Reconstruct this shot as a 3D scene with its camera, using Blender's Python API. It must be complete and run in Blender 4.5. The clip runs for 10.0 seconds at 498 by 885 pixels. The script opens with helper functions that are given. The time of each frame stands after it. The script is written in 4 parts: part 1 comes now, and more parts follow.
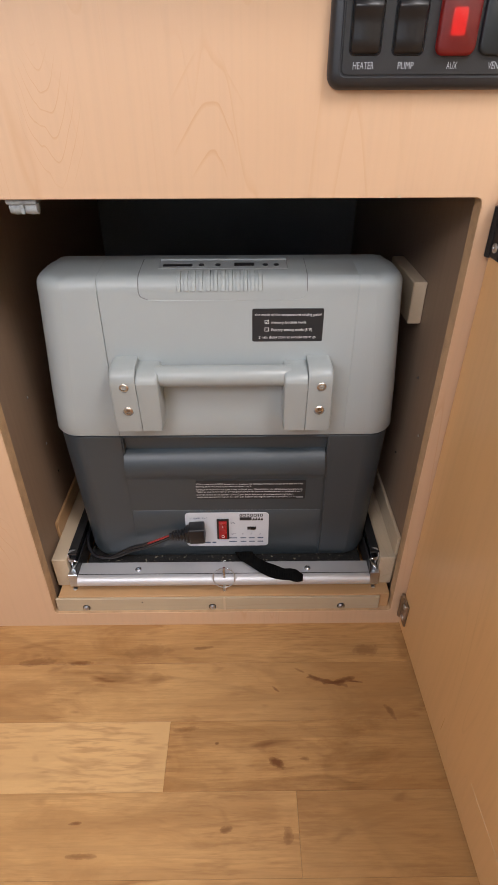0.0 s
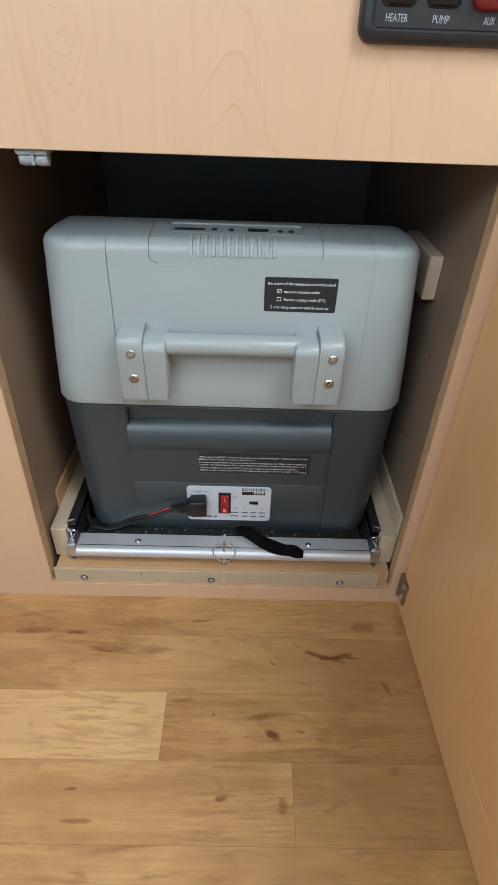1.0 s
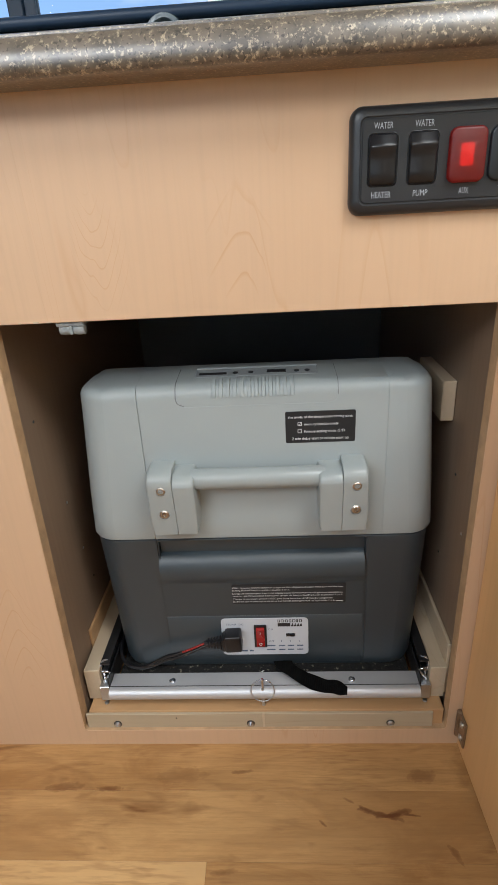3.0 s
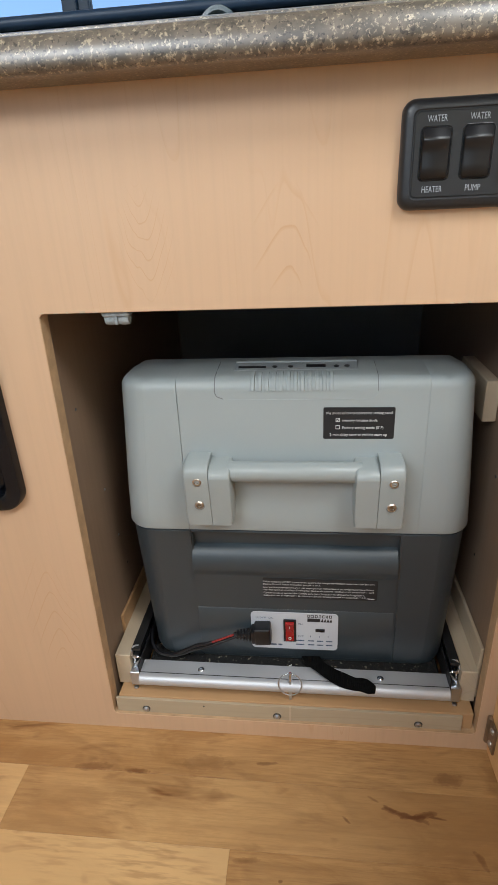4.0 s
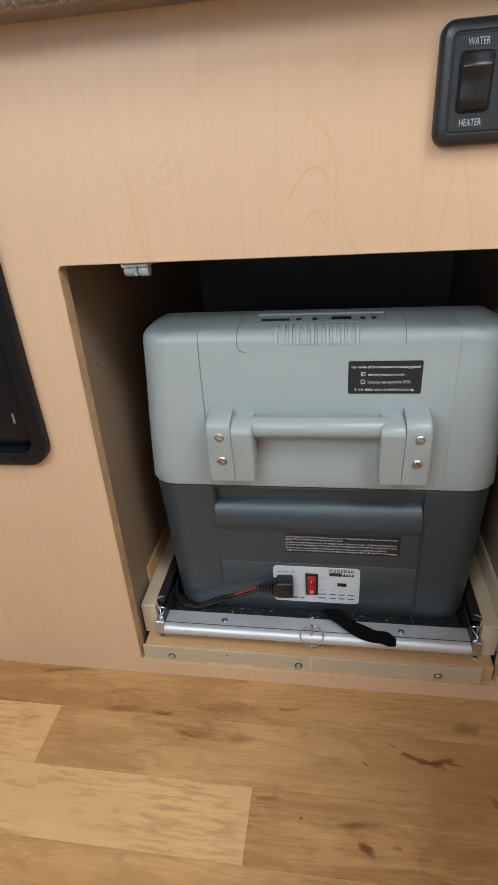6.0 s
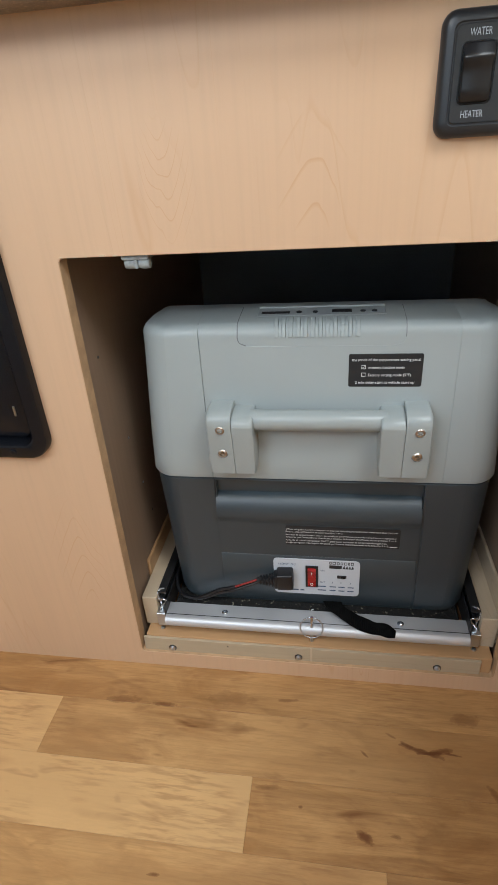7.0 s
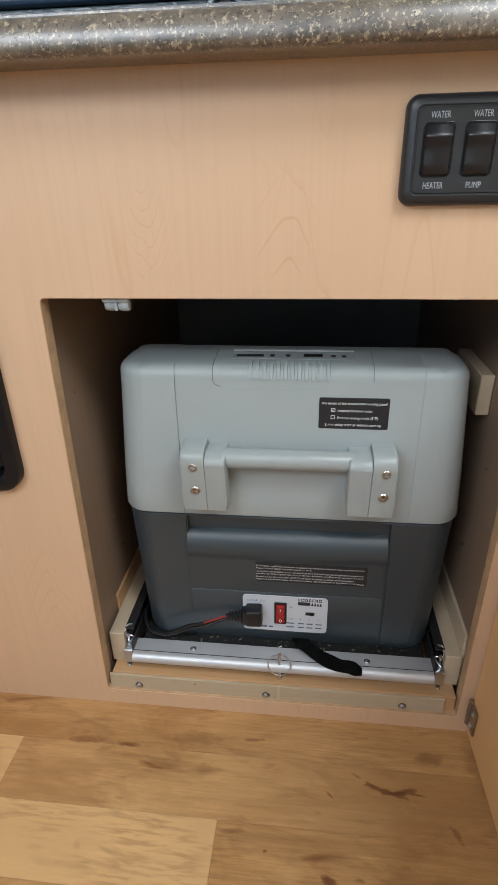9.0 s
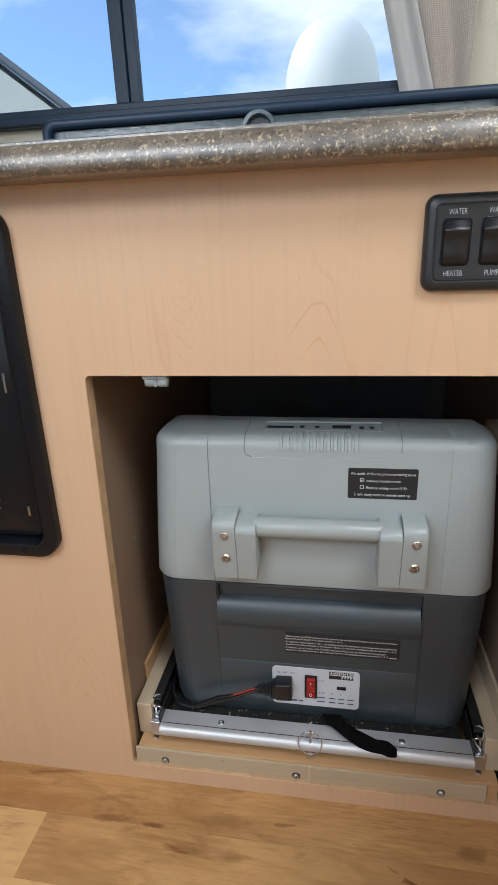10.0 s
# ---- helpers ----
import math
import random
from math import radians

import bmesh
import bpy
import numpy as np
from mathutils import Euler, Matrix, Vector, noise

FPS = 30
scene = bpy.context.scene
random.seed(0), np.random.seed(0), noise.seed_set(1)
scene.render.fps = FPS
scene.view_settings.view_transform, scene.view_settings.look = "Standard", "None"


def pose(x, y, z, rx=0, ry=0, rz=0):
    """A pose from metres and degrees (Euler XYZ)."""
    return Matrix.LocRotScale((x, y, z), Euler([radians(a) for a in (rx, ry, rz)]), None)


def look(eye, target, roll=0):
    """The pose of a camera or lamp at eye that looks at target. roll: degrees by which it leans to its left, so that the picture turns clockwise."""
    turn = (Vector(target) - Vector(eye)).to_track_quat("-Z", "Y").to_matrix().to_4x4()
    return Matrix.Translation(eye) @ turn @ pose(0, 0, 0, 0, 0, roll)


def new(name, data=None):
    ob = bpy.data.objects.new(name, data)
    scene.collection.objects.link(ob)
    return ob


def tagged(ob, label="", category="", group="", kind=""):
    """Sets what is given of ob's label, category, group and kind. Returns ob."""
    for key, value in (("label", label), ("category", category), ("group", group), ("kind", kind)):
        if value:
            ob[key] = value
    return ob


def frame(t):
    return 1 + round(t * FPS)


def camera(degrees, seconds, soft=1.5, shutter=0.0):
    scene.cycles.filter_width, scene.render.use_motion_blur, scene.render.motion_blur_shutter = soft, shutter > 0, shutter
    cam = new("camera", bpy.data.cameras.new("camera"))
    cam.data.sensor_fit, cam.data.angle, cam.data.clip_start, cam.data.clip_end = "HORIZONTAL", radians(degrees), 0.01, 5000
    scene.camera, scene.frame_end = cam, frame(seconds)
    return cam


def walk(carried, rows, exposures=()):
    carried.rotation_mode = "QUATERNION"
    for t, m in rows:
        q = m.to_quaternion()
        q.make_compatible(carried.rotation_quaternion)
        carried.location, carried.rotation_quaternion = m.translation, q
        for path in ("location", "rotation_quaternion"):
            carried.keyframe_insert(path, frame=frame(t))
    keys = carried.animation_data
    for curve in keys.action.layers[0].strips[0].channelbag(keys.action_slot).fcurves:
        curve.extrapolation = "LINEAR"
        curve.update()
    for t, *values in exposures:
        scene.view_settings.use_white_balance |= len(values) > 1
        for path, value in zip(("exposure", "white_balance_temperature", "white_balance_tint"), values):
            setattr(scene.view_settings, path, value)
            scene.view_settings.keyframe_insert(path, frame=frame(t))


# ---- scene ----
cam = camera(50.0, 10.0)
PATH = [
    (0, (0.033, -0.502, 0.669), (0.044, 1.149, -0.46), -0.2),
    (0.5, (0.02, -0.506, 0.662), (0.064, 1.108, -0.519), 1.5),
    (1, (0.019, -0.5, 0.654), (0.052, 1.112, -0.53), 2.2),
    (1.5, (0.021, -0.494, 0.657), (0.059, 1.165, -0.459), 1.9),
    (2, (0.031, -0.493, 0.662), (0.055, 1.238, -0.339), -0.6),
    (2.5, (0.042, -0.493, 0.667), (-0.008, 1.299, -0.219), -3.7),
    (3, (0.032, -0.5, 0.674), (-0.077, 1.325, -0.137), -3.3),
    (3.2, (0.029, -0.507, 0.677), (-0.11, 1.327, -0.11), -2.9),
    (4.5, (0.022, -0.501, 0.669), (-0.227, 1.288, -0.189), -3.2),
    (5, (0.018, -0.501, 0.666), (-0.252, 1.268, -0.226), -3.6),
    (5.5, (0.023, -0.497, 0.668), (-0.276, 1.247, -0.264), -4.1),
    (7, (0.024, -0.499, 0.669), (-0.283, 1.216, -0.314), -4.1),
    (7.5, (0.032, -0.489, 0.666), (-0.24, 1.228, -0.322), -3.3),
    (8, (0.03, -0.49, 0.664), (-0.189, 1.236, -0.323), -2.2),
    (8.5, (0.026, -0.499, 0.67), (-0.169, 1.243, -0.293), -1.6),
    (9, (0.026, -0.508, 0.684), (-0.182, 1.272, -0.202), -1.2),
    (9.5, (0.022, -0.515, 0.691), (-0.209, 1.309, -0.097), -0.6),
    (10, (0.024, -0.521, 0.7), (-0.291, 1.336, 0.027), -2.1),
]
# seconds, stops, kelvin, tint: the phone's own exposure and white balance
EXPOSURES = [(0.0, 0.06, 6900, 18), (0.5, 0.06, 6200, 7), (1.0, 0.06, 6000, 5), (1.5, 0.04, 6300, 7), (2.5, -0.05, 6600, 9), (4.5, -0.05, 6400, 7), (5.5, -0.02, 6200, 6), (7.0, -0.06, 6300, 7), (8.5, -0.08, 6350, 7), (9.5, -0.10, 6250, 8), (10.0, -0.09, 6300, 8)]
walk(cam, [(t, look(eye, target, roll)) for t, eye, target, roll in PATH], EXPOSURES)

# ---- world, sun, large lights ----
world = bpy.data.worlds.new("sky")
scene.world = world
world.use_nodes = True
wn, wl = world.node_tree.nodes, world.node_tree.links
wn.clear()
w_out = wn.new("ShaderNodeOutputWorld")
w_bg = wn.new("ShaderNodeBackground")
w_sky = wn.new("ShaderNodeTexSky")
w_sky.sky_type, w_sky.sun_disc = "NISHITA", False
w_sky.sun_elevation, w_sky.sun_rotation = radians(39), radians(262)
w_sky.ozone_density, w_sky.dust_density, w_sky.air_density = 3.5, 0.1, 1.0
w_tc = wn.new("ShaderNodeTexCoord")
w_map = wn.new("ShaderNodeMapping")
w_map.inputs["Scale"].default_value = (2.2, 2.2, 5.5)
w_map.inputs["Location"].default_value = (0.95, 0.1, 0.55)
w_no = wn.new("ShaderNodeTexNoise")
w_no.inputs["Scale"].default_value, w_no.inputs["Detail"].default_value = 1.3, 5.0
w_no.inputs["Roughness"].default_value = 0.52
w_ra = wn.new("ShaderNodeValToRGB")
w_ra.color_ramp.elements[0].position, w_ra.color_ramp.elements[1].position = 0.38, 0.66
w_ra.color_ramp.elements[0].color = (0.12, 0.12, 0.12, 1)
w_mix = wn.new("ShaderNodeMix")
w_mix.data_type = "RGBA"
w_mix.inputs["B"].default_value = (8.6, 9.0, 9.2, 1)
w_bg.inputs["Strength"].default_value = 0.15
wl.new(w_tc.outputs["Generated"], w_map.inputs["Vector"])
wl.new(w_map.outputs["Vector"], w_no.inputs["Vector"])
wl.new(w_no.outputs["Fac"], w_ra.inputs["Fac"])
wl.new(w_ra.outputs["Color"], w_mix.inputs["Factor"])
w_tint = wn.new("ShaderNodeMix")
w_tint.data_type, w_tint.blend_type = "RGBA", "MULTIPLY"
w_tint.inputs["Factor"].default_value = 1.0
w_tint.inputs["B"].default_value = (0.92, 1.20, 1.48, 1)
wl.new(w_sky.outputs["Color"], w_tint.inputs["A"])
wl.new(w_tint.outputs["Result"], w_mix.inputs["A"])
wl.new(w_mix.outputs["Result"], w_bg.inputs["Color"])
wl.new(w_bg.outputs["Background"], w_out.inputs["Surface"])

sun = new("sun", bpy.data.lights.new("sun", "SUN"))
sun.data.energy, sun.data.angle, sun.data.color = 2.5, radians(0.5), (1.0, 0.96, 0.9)
sun.matrix_world = look((-6.0, -0.8, 5.0), (0, 0, 0))


def area_lamp(name, eye, target, sx, sy, watts, colour):
    ob = new(name, bpy.data.lights.new(name, "AREA"))
    ob.data.shape, ob.data.size, ob.data.size_y = "RECTANGLE", sx, sy
    ob.data.energy, ob.data.color = watts, colour
    ob.matrix_world = look(eye, target)
    return ob


# unseen area lamps, added behind on the left and overhead on the right
area_lamp("door_daylight", (-0.66, -1.30, 1.46), (0.0, 0.2, 0.45), 0.80, 0.42, 13.5, (0.93, 0.97, 1.0))
area_lamp("hatch_daylight", (0.78, -0.90, 1.87), (0.78, -0.90, 0.0), 0.6, 0.6, 25.0, (0.93, 0.97, 1.0))


# ---- building helpers ----
def thing(name, at, label, category, group="", kind=""):
    ob = new(name)
    ob.location = at
    ob["base"] = at
    ob.empty_display_size = 0.05
    return tagged(ob, label, category, group, kind)


def part(name, bm, material, parent=None, label="", smooth=None):
    me = bpy.data.meshes.new(name)
    bmesh.ops.recalc_face_normals(bm, faces=bm.faces[:])
    if smooth:
        for f in bm.faces:
            f.smooth = True
    bm.to_mesh(me)
    bm.free()
    if smooth:
        me.set_sharp_from_angle(angle=radians(smooth))
    me.materials.append(material)
    ob = new(name, me)
    if parent is not None:
        ob.parent = parent
        if parent.type == "EMPTY":
            ob.matrix_parent_inverse = Matrix.Translation(parent.location).inverted()
    return tagged(ob, label)


def add_box(bm, x0, x1, y0, y1, z0, z1, bevel=0.0, segs=2, m=None):
    vs = [bm.verts.new((x, y, z)) for x in (x0, x1) for y in (y0, y1) for z in (z0, z1)]
    fs = [bm.faces.new([vs[i] for i in q]) for q in
          ((0, 1, 3, 2), (4, 6, 7, 5), (0, 4, 5, 1), (2, 3, 7, 6), (0, 2, 6, 4), (1, 5, 7, 3))]
    es = {e for f in fs for e in f.edges}
    out = vs
    if bevel:
        r = bmesh.ops.bevel(bm, geom=list(es), offset=bevel, segments=segs, profile=0.5, affect="EDGES")
        out = list({v for f in r["faces"] for v in f.verts} | {v for v in vs if v.is_valid})
    if m is not None:
        bmesh.ops.transform(bm, matrix=m, verts=out)
    return bm


def box(x0, x1, y0, y1, z0, z1, bevel=0.0, segs=2, m=None):
    return add_box(bmesh.new(), x0, x1, y0, y1, z0, z1, bevel, segs, m)


def rounded_rect(x0, x1, z0, z1, r, n=6):
    pts = []
    for cx, cz, a0 in ((x1 - r, z1 - r, 0), (x0 + r, z1 - r, 90), (x0 + r, z0 + r, 180), (x1 - r, z0 + r, 270)):
        for i in range(n + 1):
            a = radians(a0 + 90 * i / n)
            pts.append((cx + r * math.cos(a), cz + r * math.sin(a)))
    return pts


def slab(outer, holes, y0, y1, bm=None):
    """A board in the plane x, z with holes, from y0 to y1."""
    bm = bm or bmesh.new()
    for y in (y0, y1):
        edges = []
        for loop in (outer, *holes):
            vs = [bm.verts.new((x, y, z)) for x, z in loop]
            edges += [bm.edges.new((vs[i], vs[(i + 1) % len(vs)])) for i in range(len(vs))]
        bmesh.ops.triangle_fill(bm, use_beauty=True, edges=edges)
    bm.verts.ensure_lookup_table()
    for loop in (outer, *holes):
        a = [next(v for v in bm.verts if (v.co - Vector((x, y0, z))).length < 1e-6) for x, z in loop]
        b = [next(v for v in bm.verts if (v.co - Vector((x, y1, z))).length < 1e-6) for x, z in loop]
        for i in range(len(a)):
            j = (i + 1) % len(a)
            bm.faces.new((a[i], a[j], b[j], b[i]))
    return bm


def stack(rings, bm=None, cap=True, closed=True):
    """Skins rings of equal length, one after another."""
    bm = bm or bmesh.new()
    rows = [[bm.verts.new(p) for p in ring] for ring in rings]
    n = len(rows[0])
    for a, b in zip(rows, rows[1:]):
        for i in range(n if closed else n - 1):
            j = (i + 1) % n
            bm.faces.new((a[i], a[j], b[j], b[i]))
    if cap:
        bm.faces.new(rows[0][::-1])
        bm.faces.new(rows[-1])
    return bm


def plate(x0, x1, z0, z1, r, y_back, depth, edge=0.001, bm=None, n=6):
    """A rounded plate that faces -y, with a softened front edge."""
    rings = []
    for inset, y in ((0, y_back), (0, y_back - depth + edge), (edge * 0.3, y_back - depth + edge * 0.3), (edge, y_back - depth)):
        rings.append([(x, y, z) for x, z in rounded_rect(x0 + inset, x1 - inset, z0 + inset, z1 - inset, max(r - inset, 0.0004), n)])
    return stack(rings, bm)


def tube(points, radius, sides=12, bm=None, ends=True):
    """A round tube along points."""
    pts = [Vector(p) for p in points]
    rad = radius if isinstance(radius, (list, tuple)) else [radius] * len(pts)
    rings, side = [], None
    for i, p in enumerate(pts):
        d = (pts[min(i + 1, len(pts) - 1)] - pts[max(i - 1, 0)]).normalized()
        if side is None:
            side = d.orthogonal().normalized()
        side = (side - d * side.dot(d)).normalized()
        up = d.cross(side)
        rings.append([p + rad[i] * (math.cos(2 * math.pi * k / sides) * side + math.sin(2 * math.pi * k / sides) * up) for k in range(sides)])
    return stack(rings, bm, cap=ends)


def smooth_path(points, per=8):
    """A curve through the points."""
    p = [Vector(q) for q in points]
    p = [2 * p[0] - p[1]] + p + [2 * p[-1] - p[-2]]
    out = []
    for i in range(1, len(p) - 2):
        for k in range(per):
            t = k / per
            out.append(0.5 * (2 * p[i] + (p[i + 1] - p[i - 1]) * t + (2 * p[i - 1] - 5 * p[i] + 4 * p[i + 1] - p[i + 2]) * t * t
                              + (3 * p[i] - p[i - 1] - 3 * p[i + 1] + p[i + 2]) * t ** 3))
    return out + [p[-2]]


def lathe(profile, axis_at, m=None, sides=20, bm=None):
    """profile: (radius, height) along z, then moved by m."""
    bm = bm or bmesh.new()
    rings = [[Vector((r * math.cos(2 * math.pi * k / sides), r * math.sin(2 * math.pi * k / sides), h)) for k in range(sides)] for r, h in profile]
    t = Matrix.Translation(axis_at) @ (m or Matrix())
    return stack([[t @ p for p in ring] for ring in rings], bm)


FACING = Matrix.Rotation(radians(90), 4, "X")   # turns +z to -y


def lettering(words, x0, x1, z0, y, material, parent, height=None):
    """Words in the plane y, from x0 to x1, on the base line z0."""
    cu = bpy.data.curves.new("lettering", "FONT")
    cu.body, cu.size, cu.resolution_u = words, 0.01, 2
    tmp = bpy.data.objects.new("lettering", cu)
    me = bpy.data.meshes.new_from_object(tmp)
    bpy.data.objects.remove(tmp)
    co = np.zeros(len(me.vertices) * 3)
    me.vertices.foreach_get("co", co)
    co = co.reshape(-1, 3)
    lo, hi = co.min(0), co.max(0)
    s = (x1 - x0) / (hi[0] - lo[0])
    sz = height / 0.0073 if height else s
    me.vertices.foreach_set("co", np.stack([x0 + (co[:, 0] - lo[0]) * s, np.full(len(co), y), z0 + co[:, 1] * sz], 1).ravel())
    me.update()
    me.materials.clear()
    me.materials.append(material)
    ob = new("lettering", me)
    ob.parent = parent
    if parent.type == "EMPTY":
        ob.matrix_parent_inverse = Matrix.Translation(parent.location).inverted()
    return ob


# ---- materials ----
class Nodes:
    def __init__(self, name):
        self.m = bpy.data.materials.new(name)
        self.m.use_nodes = True
        self.t = self.m.node_tree
        self.b = self.t.nodes["Principled BSDF"]
        self.co = self.add("ShaderNodeTexCoord").outputs["Object"]

    def add(self, kind, **props):
        n = self.t.nodes.new(kind)
        for k, v in props.items():
            n.inputs[k.replace("_", " ")].default_value = v
        return n

    def link(self, a, b):
        self.t.links.new(a, b)

    def noise(self, scale, stretch=(1, 1, 1), detail=4.0, rough=0.5, distort=0.0, shift=(0, 0, 0), vector=None):
        mp = self.add("ShaderNodeMapping", Scale=stretch, Location=shift)
        self.link(vector or self.co, mp.inputs["Vector"])
        n = self.add("ShaderNodeTexNoise", Scale=scale, Detail=detail, Roughness=rough, Distortion=distort)
        self.link(mp.outputs["Vector"], n.inputs["Vector"])
        return n.outputs["Fac"]

    def ramp(self, fac, *stops):
        n = self.add("ShaderNodeValToRGB")
        e = n.color_ramp.elements
        while len(e) < len(stops):
            e.new(0.5)
        for el, (pos, col) in zip(e, stops):
            el.position = pos
            el.color = (*col, 1) if isinstance(col, tuple) else (col, col, col, 1)
        self.link(fac, n.inputs["Fac"])
        return n.outputs["Color"]

    def mix(self, fac, a, b, mode="MIX"):
        n = self.t.nodes.new("ShaderNodeMix")
        n.data_type, n.blend_type = "RGBA", mode
        for sock, v in (("Factor", fac), ("A", a), ("B", b)):
            if isinstance(v, (int, float)):
                n.inputs[sock].default_value = v if sock == "Factor" else (v, v, v, 1)
            elif isinstance(v, tuple):
                n.inputs[sock].default_value = (*v, 1)
            else:
                self.link(v, n.inputs[sock])
        return n.outputs["Result"]

    def math(self, op, a, b=0.0):
        n = self.t.nodes.new("ShaderNodeMath")
        n.operation = op
        for i, v in enumerate((a, b)):
            if isinstance(v, (int, float)):
                n.inputs[i].default_value = v
            else:
                self.link(v, n.inputs[i])
        return n.outputs[0]

    def bump(self, height, strength, distance=0.001):
        n = self.add("ShaderNodeBump", Strength=strength, Distance=distance)
        self.link(height, n.inputs["Height"])
        self.link(n.outputs["Normal"], self.b.inputs["Normal"])

    def finish(self, colour=None, rough=None, metal=None, **more):
        for sock, v in (("Base Color", colour), ("Roughness", rough), ("Metallic", metal)):
            if v is None:
                continue
            if isinstance(v, (int, float)):
                self.b.inputs[sock].default_value = v
            elif isinstance(v, tuple):
                self.b.inputs[sock].default_value = (*v, 1)
            else:
                self.link(v, self.b.inputs[sock])
        for k, v in more.items():
            self.b.inputs[k.replace("_", " ")].default_value = v
        return self.m


def plain(name, colour, rough=0.5, metal=0.0, grain=400.0, depth=0.15, var=0.12, wear=12.0, **more):
    """Paint, plastic or metal with fine grain and faint broad unevenness."""
    n = Nodes(name)
    broad = n.noise(wear, detail=5)
    fine = n.noise(grain, detail=2)
    tone = n.math("ADD", n.math("MULTIPLY", n.math("SUBTRACT", broad, 0.5), var * 2), 1.0)
    tone = n.math("ADD", tone, n.math("MULTIPLY", n.math("SUBTRACT", fine, 0.5), var))
    col = n.mix(1.0, colour, tone, "MULTIPLY")
    n.bump(fine, depth, 0.0004)
    ro = n.math("ADD", n.math("MULTIPLY", n.math("SUBTRACT", broad, 0.5), 0.2), rough)
    return n.finish(col, ro, metal, **more)


def maple(name, a=(0.62, 0.418, 0.275), line=(0.43, 0.245, 0.13), along="z", strength=0.65, rough=0.36, figures=()):
    """Maple-print laminate: streaks along the board and thin cathedral lines."""
    n = Nodes(name)
    st = {"z": (1, 1, 0.16), "x": (0.16, 1, 1), "y": (1, 0.16, 1)}[along]
    fi = {"z": (1, 1, 0.03), "x": (0.03, 1, 1), "y": (1, 0.03, 1)}[along]
    broad = n.noise(3.0, st, 3)
    streak = n.noise(150.0, fi, 3)
    flow = n.noise(12.0, tuple(0.6 * c if c < 1 else c for c in st), 2.0, 0.45, 0.35, (1.7, 0.4, 0.23))
    rings = n.math("FRACT", n.math("MULTIPLY", flow, 11.0))
    thin = n.ramp(rings, (0.0, 0.0), (0.43, 0.0), (0.5, 1.0), (0.52, 0.0))
    keep = n.ramp(n.noise(6.0, tuple(2.0 * c if c < 1 else c for c in st), 2, 0.5, 0.0, (3.1, 0.7, 0.6)), (0.46, 0.0), (0.64, 1.0))
    lines = n.math("MULTIPLY", n.math("MULTIPLY", thin, keep), strength)
    if figures:
        sep = n.add("ShaderNodeSeparateXYZ")
        n.link(n.co, sep.inputs[0])
        wob = n.math("SUBTRACT", n.noise(26.0, (1, 1, 0.4), 3), 0.5)
        for fx, fz, curve, pitch, rx, rz in figures:
            # nested flame lines: hyperbolas about an upright axis
            dx = n.math("ADD", n.math("SUBTRACT", sep.outputs["X"], fx), n.math("MULTIPLY", wob, 0.022))
            dz = n.math("SUBTRACT", sep.outputs["Z"], fz)
            bend = n.math("SQRT", n.math("ADD", n.math("MULTIPLY", dx, dx), 0.00002))
            f = n.math("ADD", n.math("MULTIPLY", bend, curve), n.math("ADD", dz, n.math("MULTIPLY", wob, 0.03)))
            saw = n.math("FRACT", n.math("DIVIDE", f, pitch))
            ln = n.ramp(saw, (0.0, 0.0), (0.40, 0.0), (0.5, 0.8), (0.53, 0.0))
            u, w = n.math("DIVIDE", dx, rx), n.math("DIVIDE", dz, rz)
            fade = n.ramp(n.math("ADD", n.math("MULTIPLY", u, u), n.math("MULTIPLY", w, w)), (0.25, 1.0), (1.0, 0.0))
            lines = n.math("MAXIMUM", lines, n.math("MULTIPLY", n.math("MULTIPLY", ln, fade), 0.55))
    col = n.mix(n.ramp(broad, (0.3, 0.0), (0.7, 1.0)), a, tuple(c * k for c, k in zip(a, (0.93, 0.90, 0.86))))
    col = n.mix(n.math("MULTIPLY", n.ramp(streak, (0.45, 0.0), (0.72, 1.0)), 0.32), col, tuple(c * 0.84 for c in a))
    col = n.mix(lines, col, line)
    n.bump(streak, 0.05, 0.0003)
    return n.finish(col, n.math("ADD", n.math("MULTIPLY", streak, 0.1), rough - 0.05))


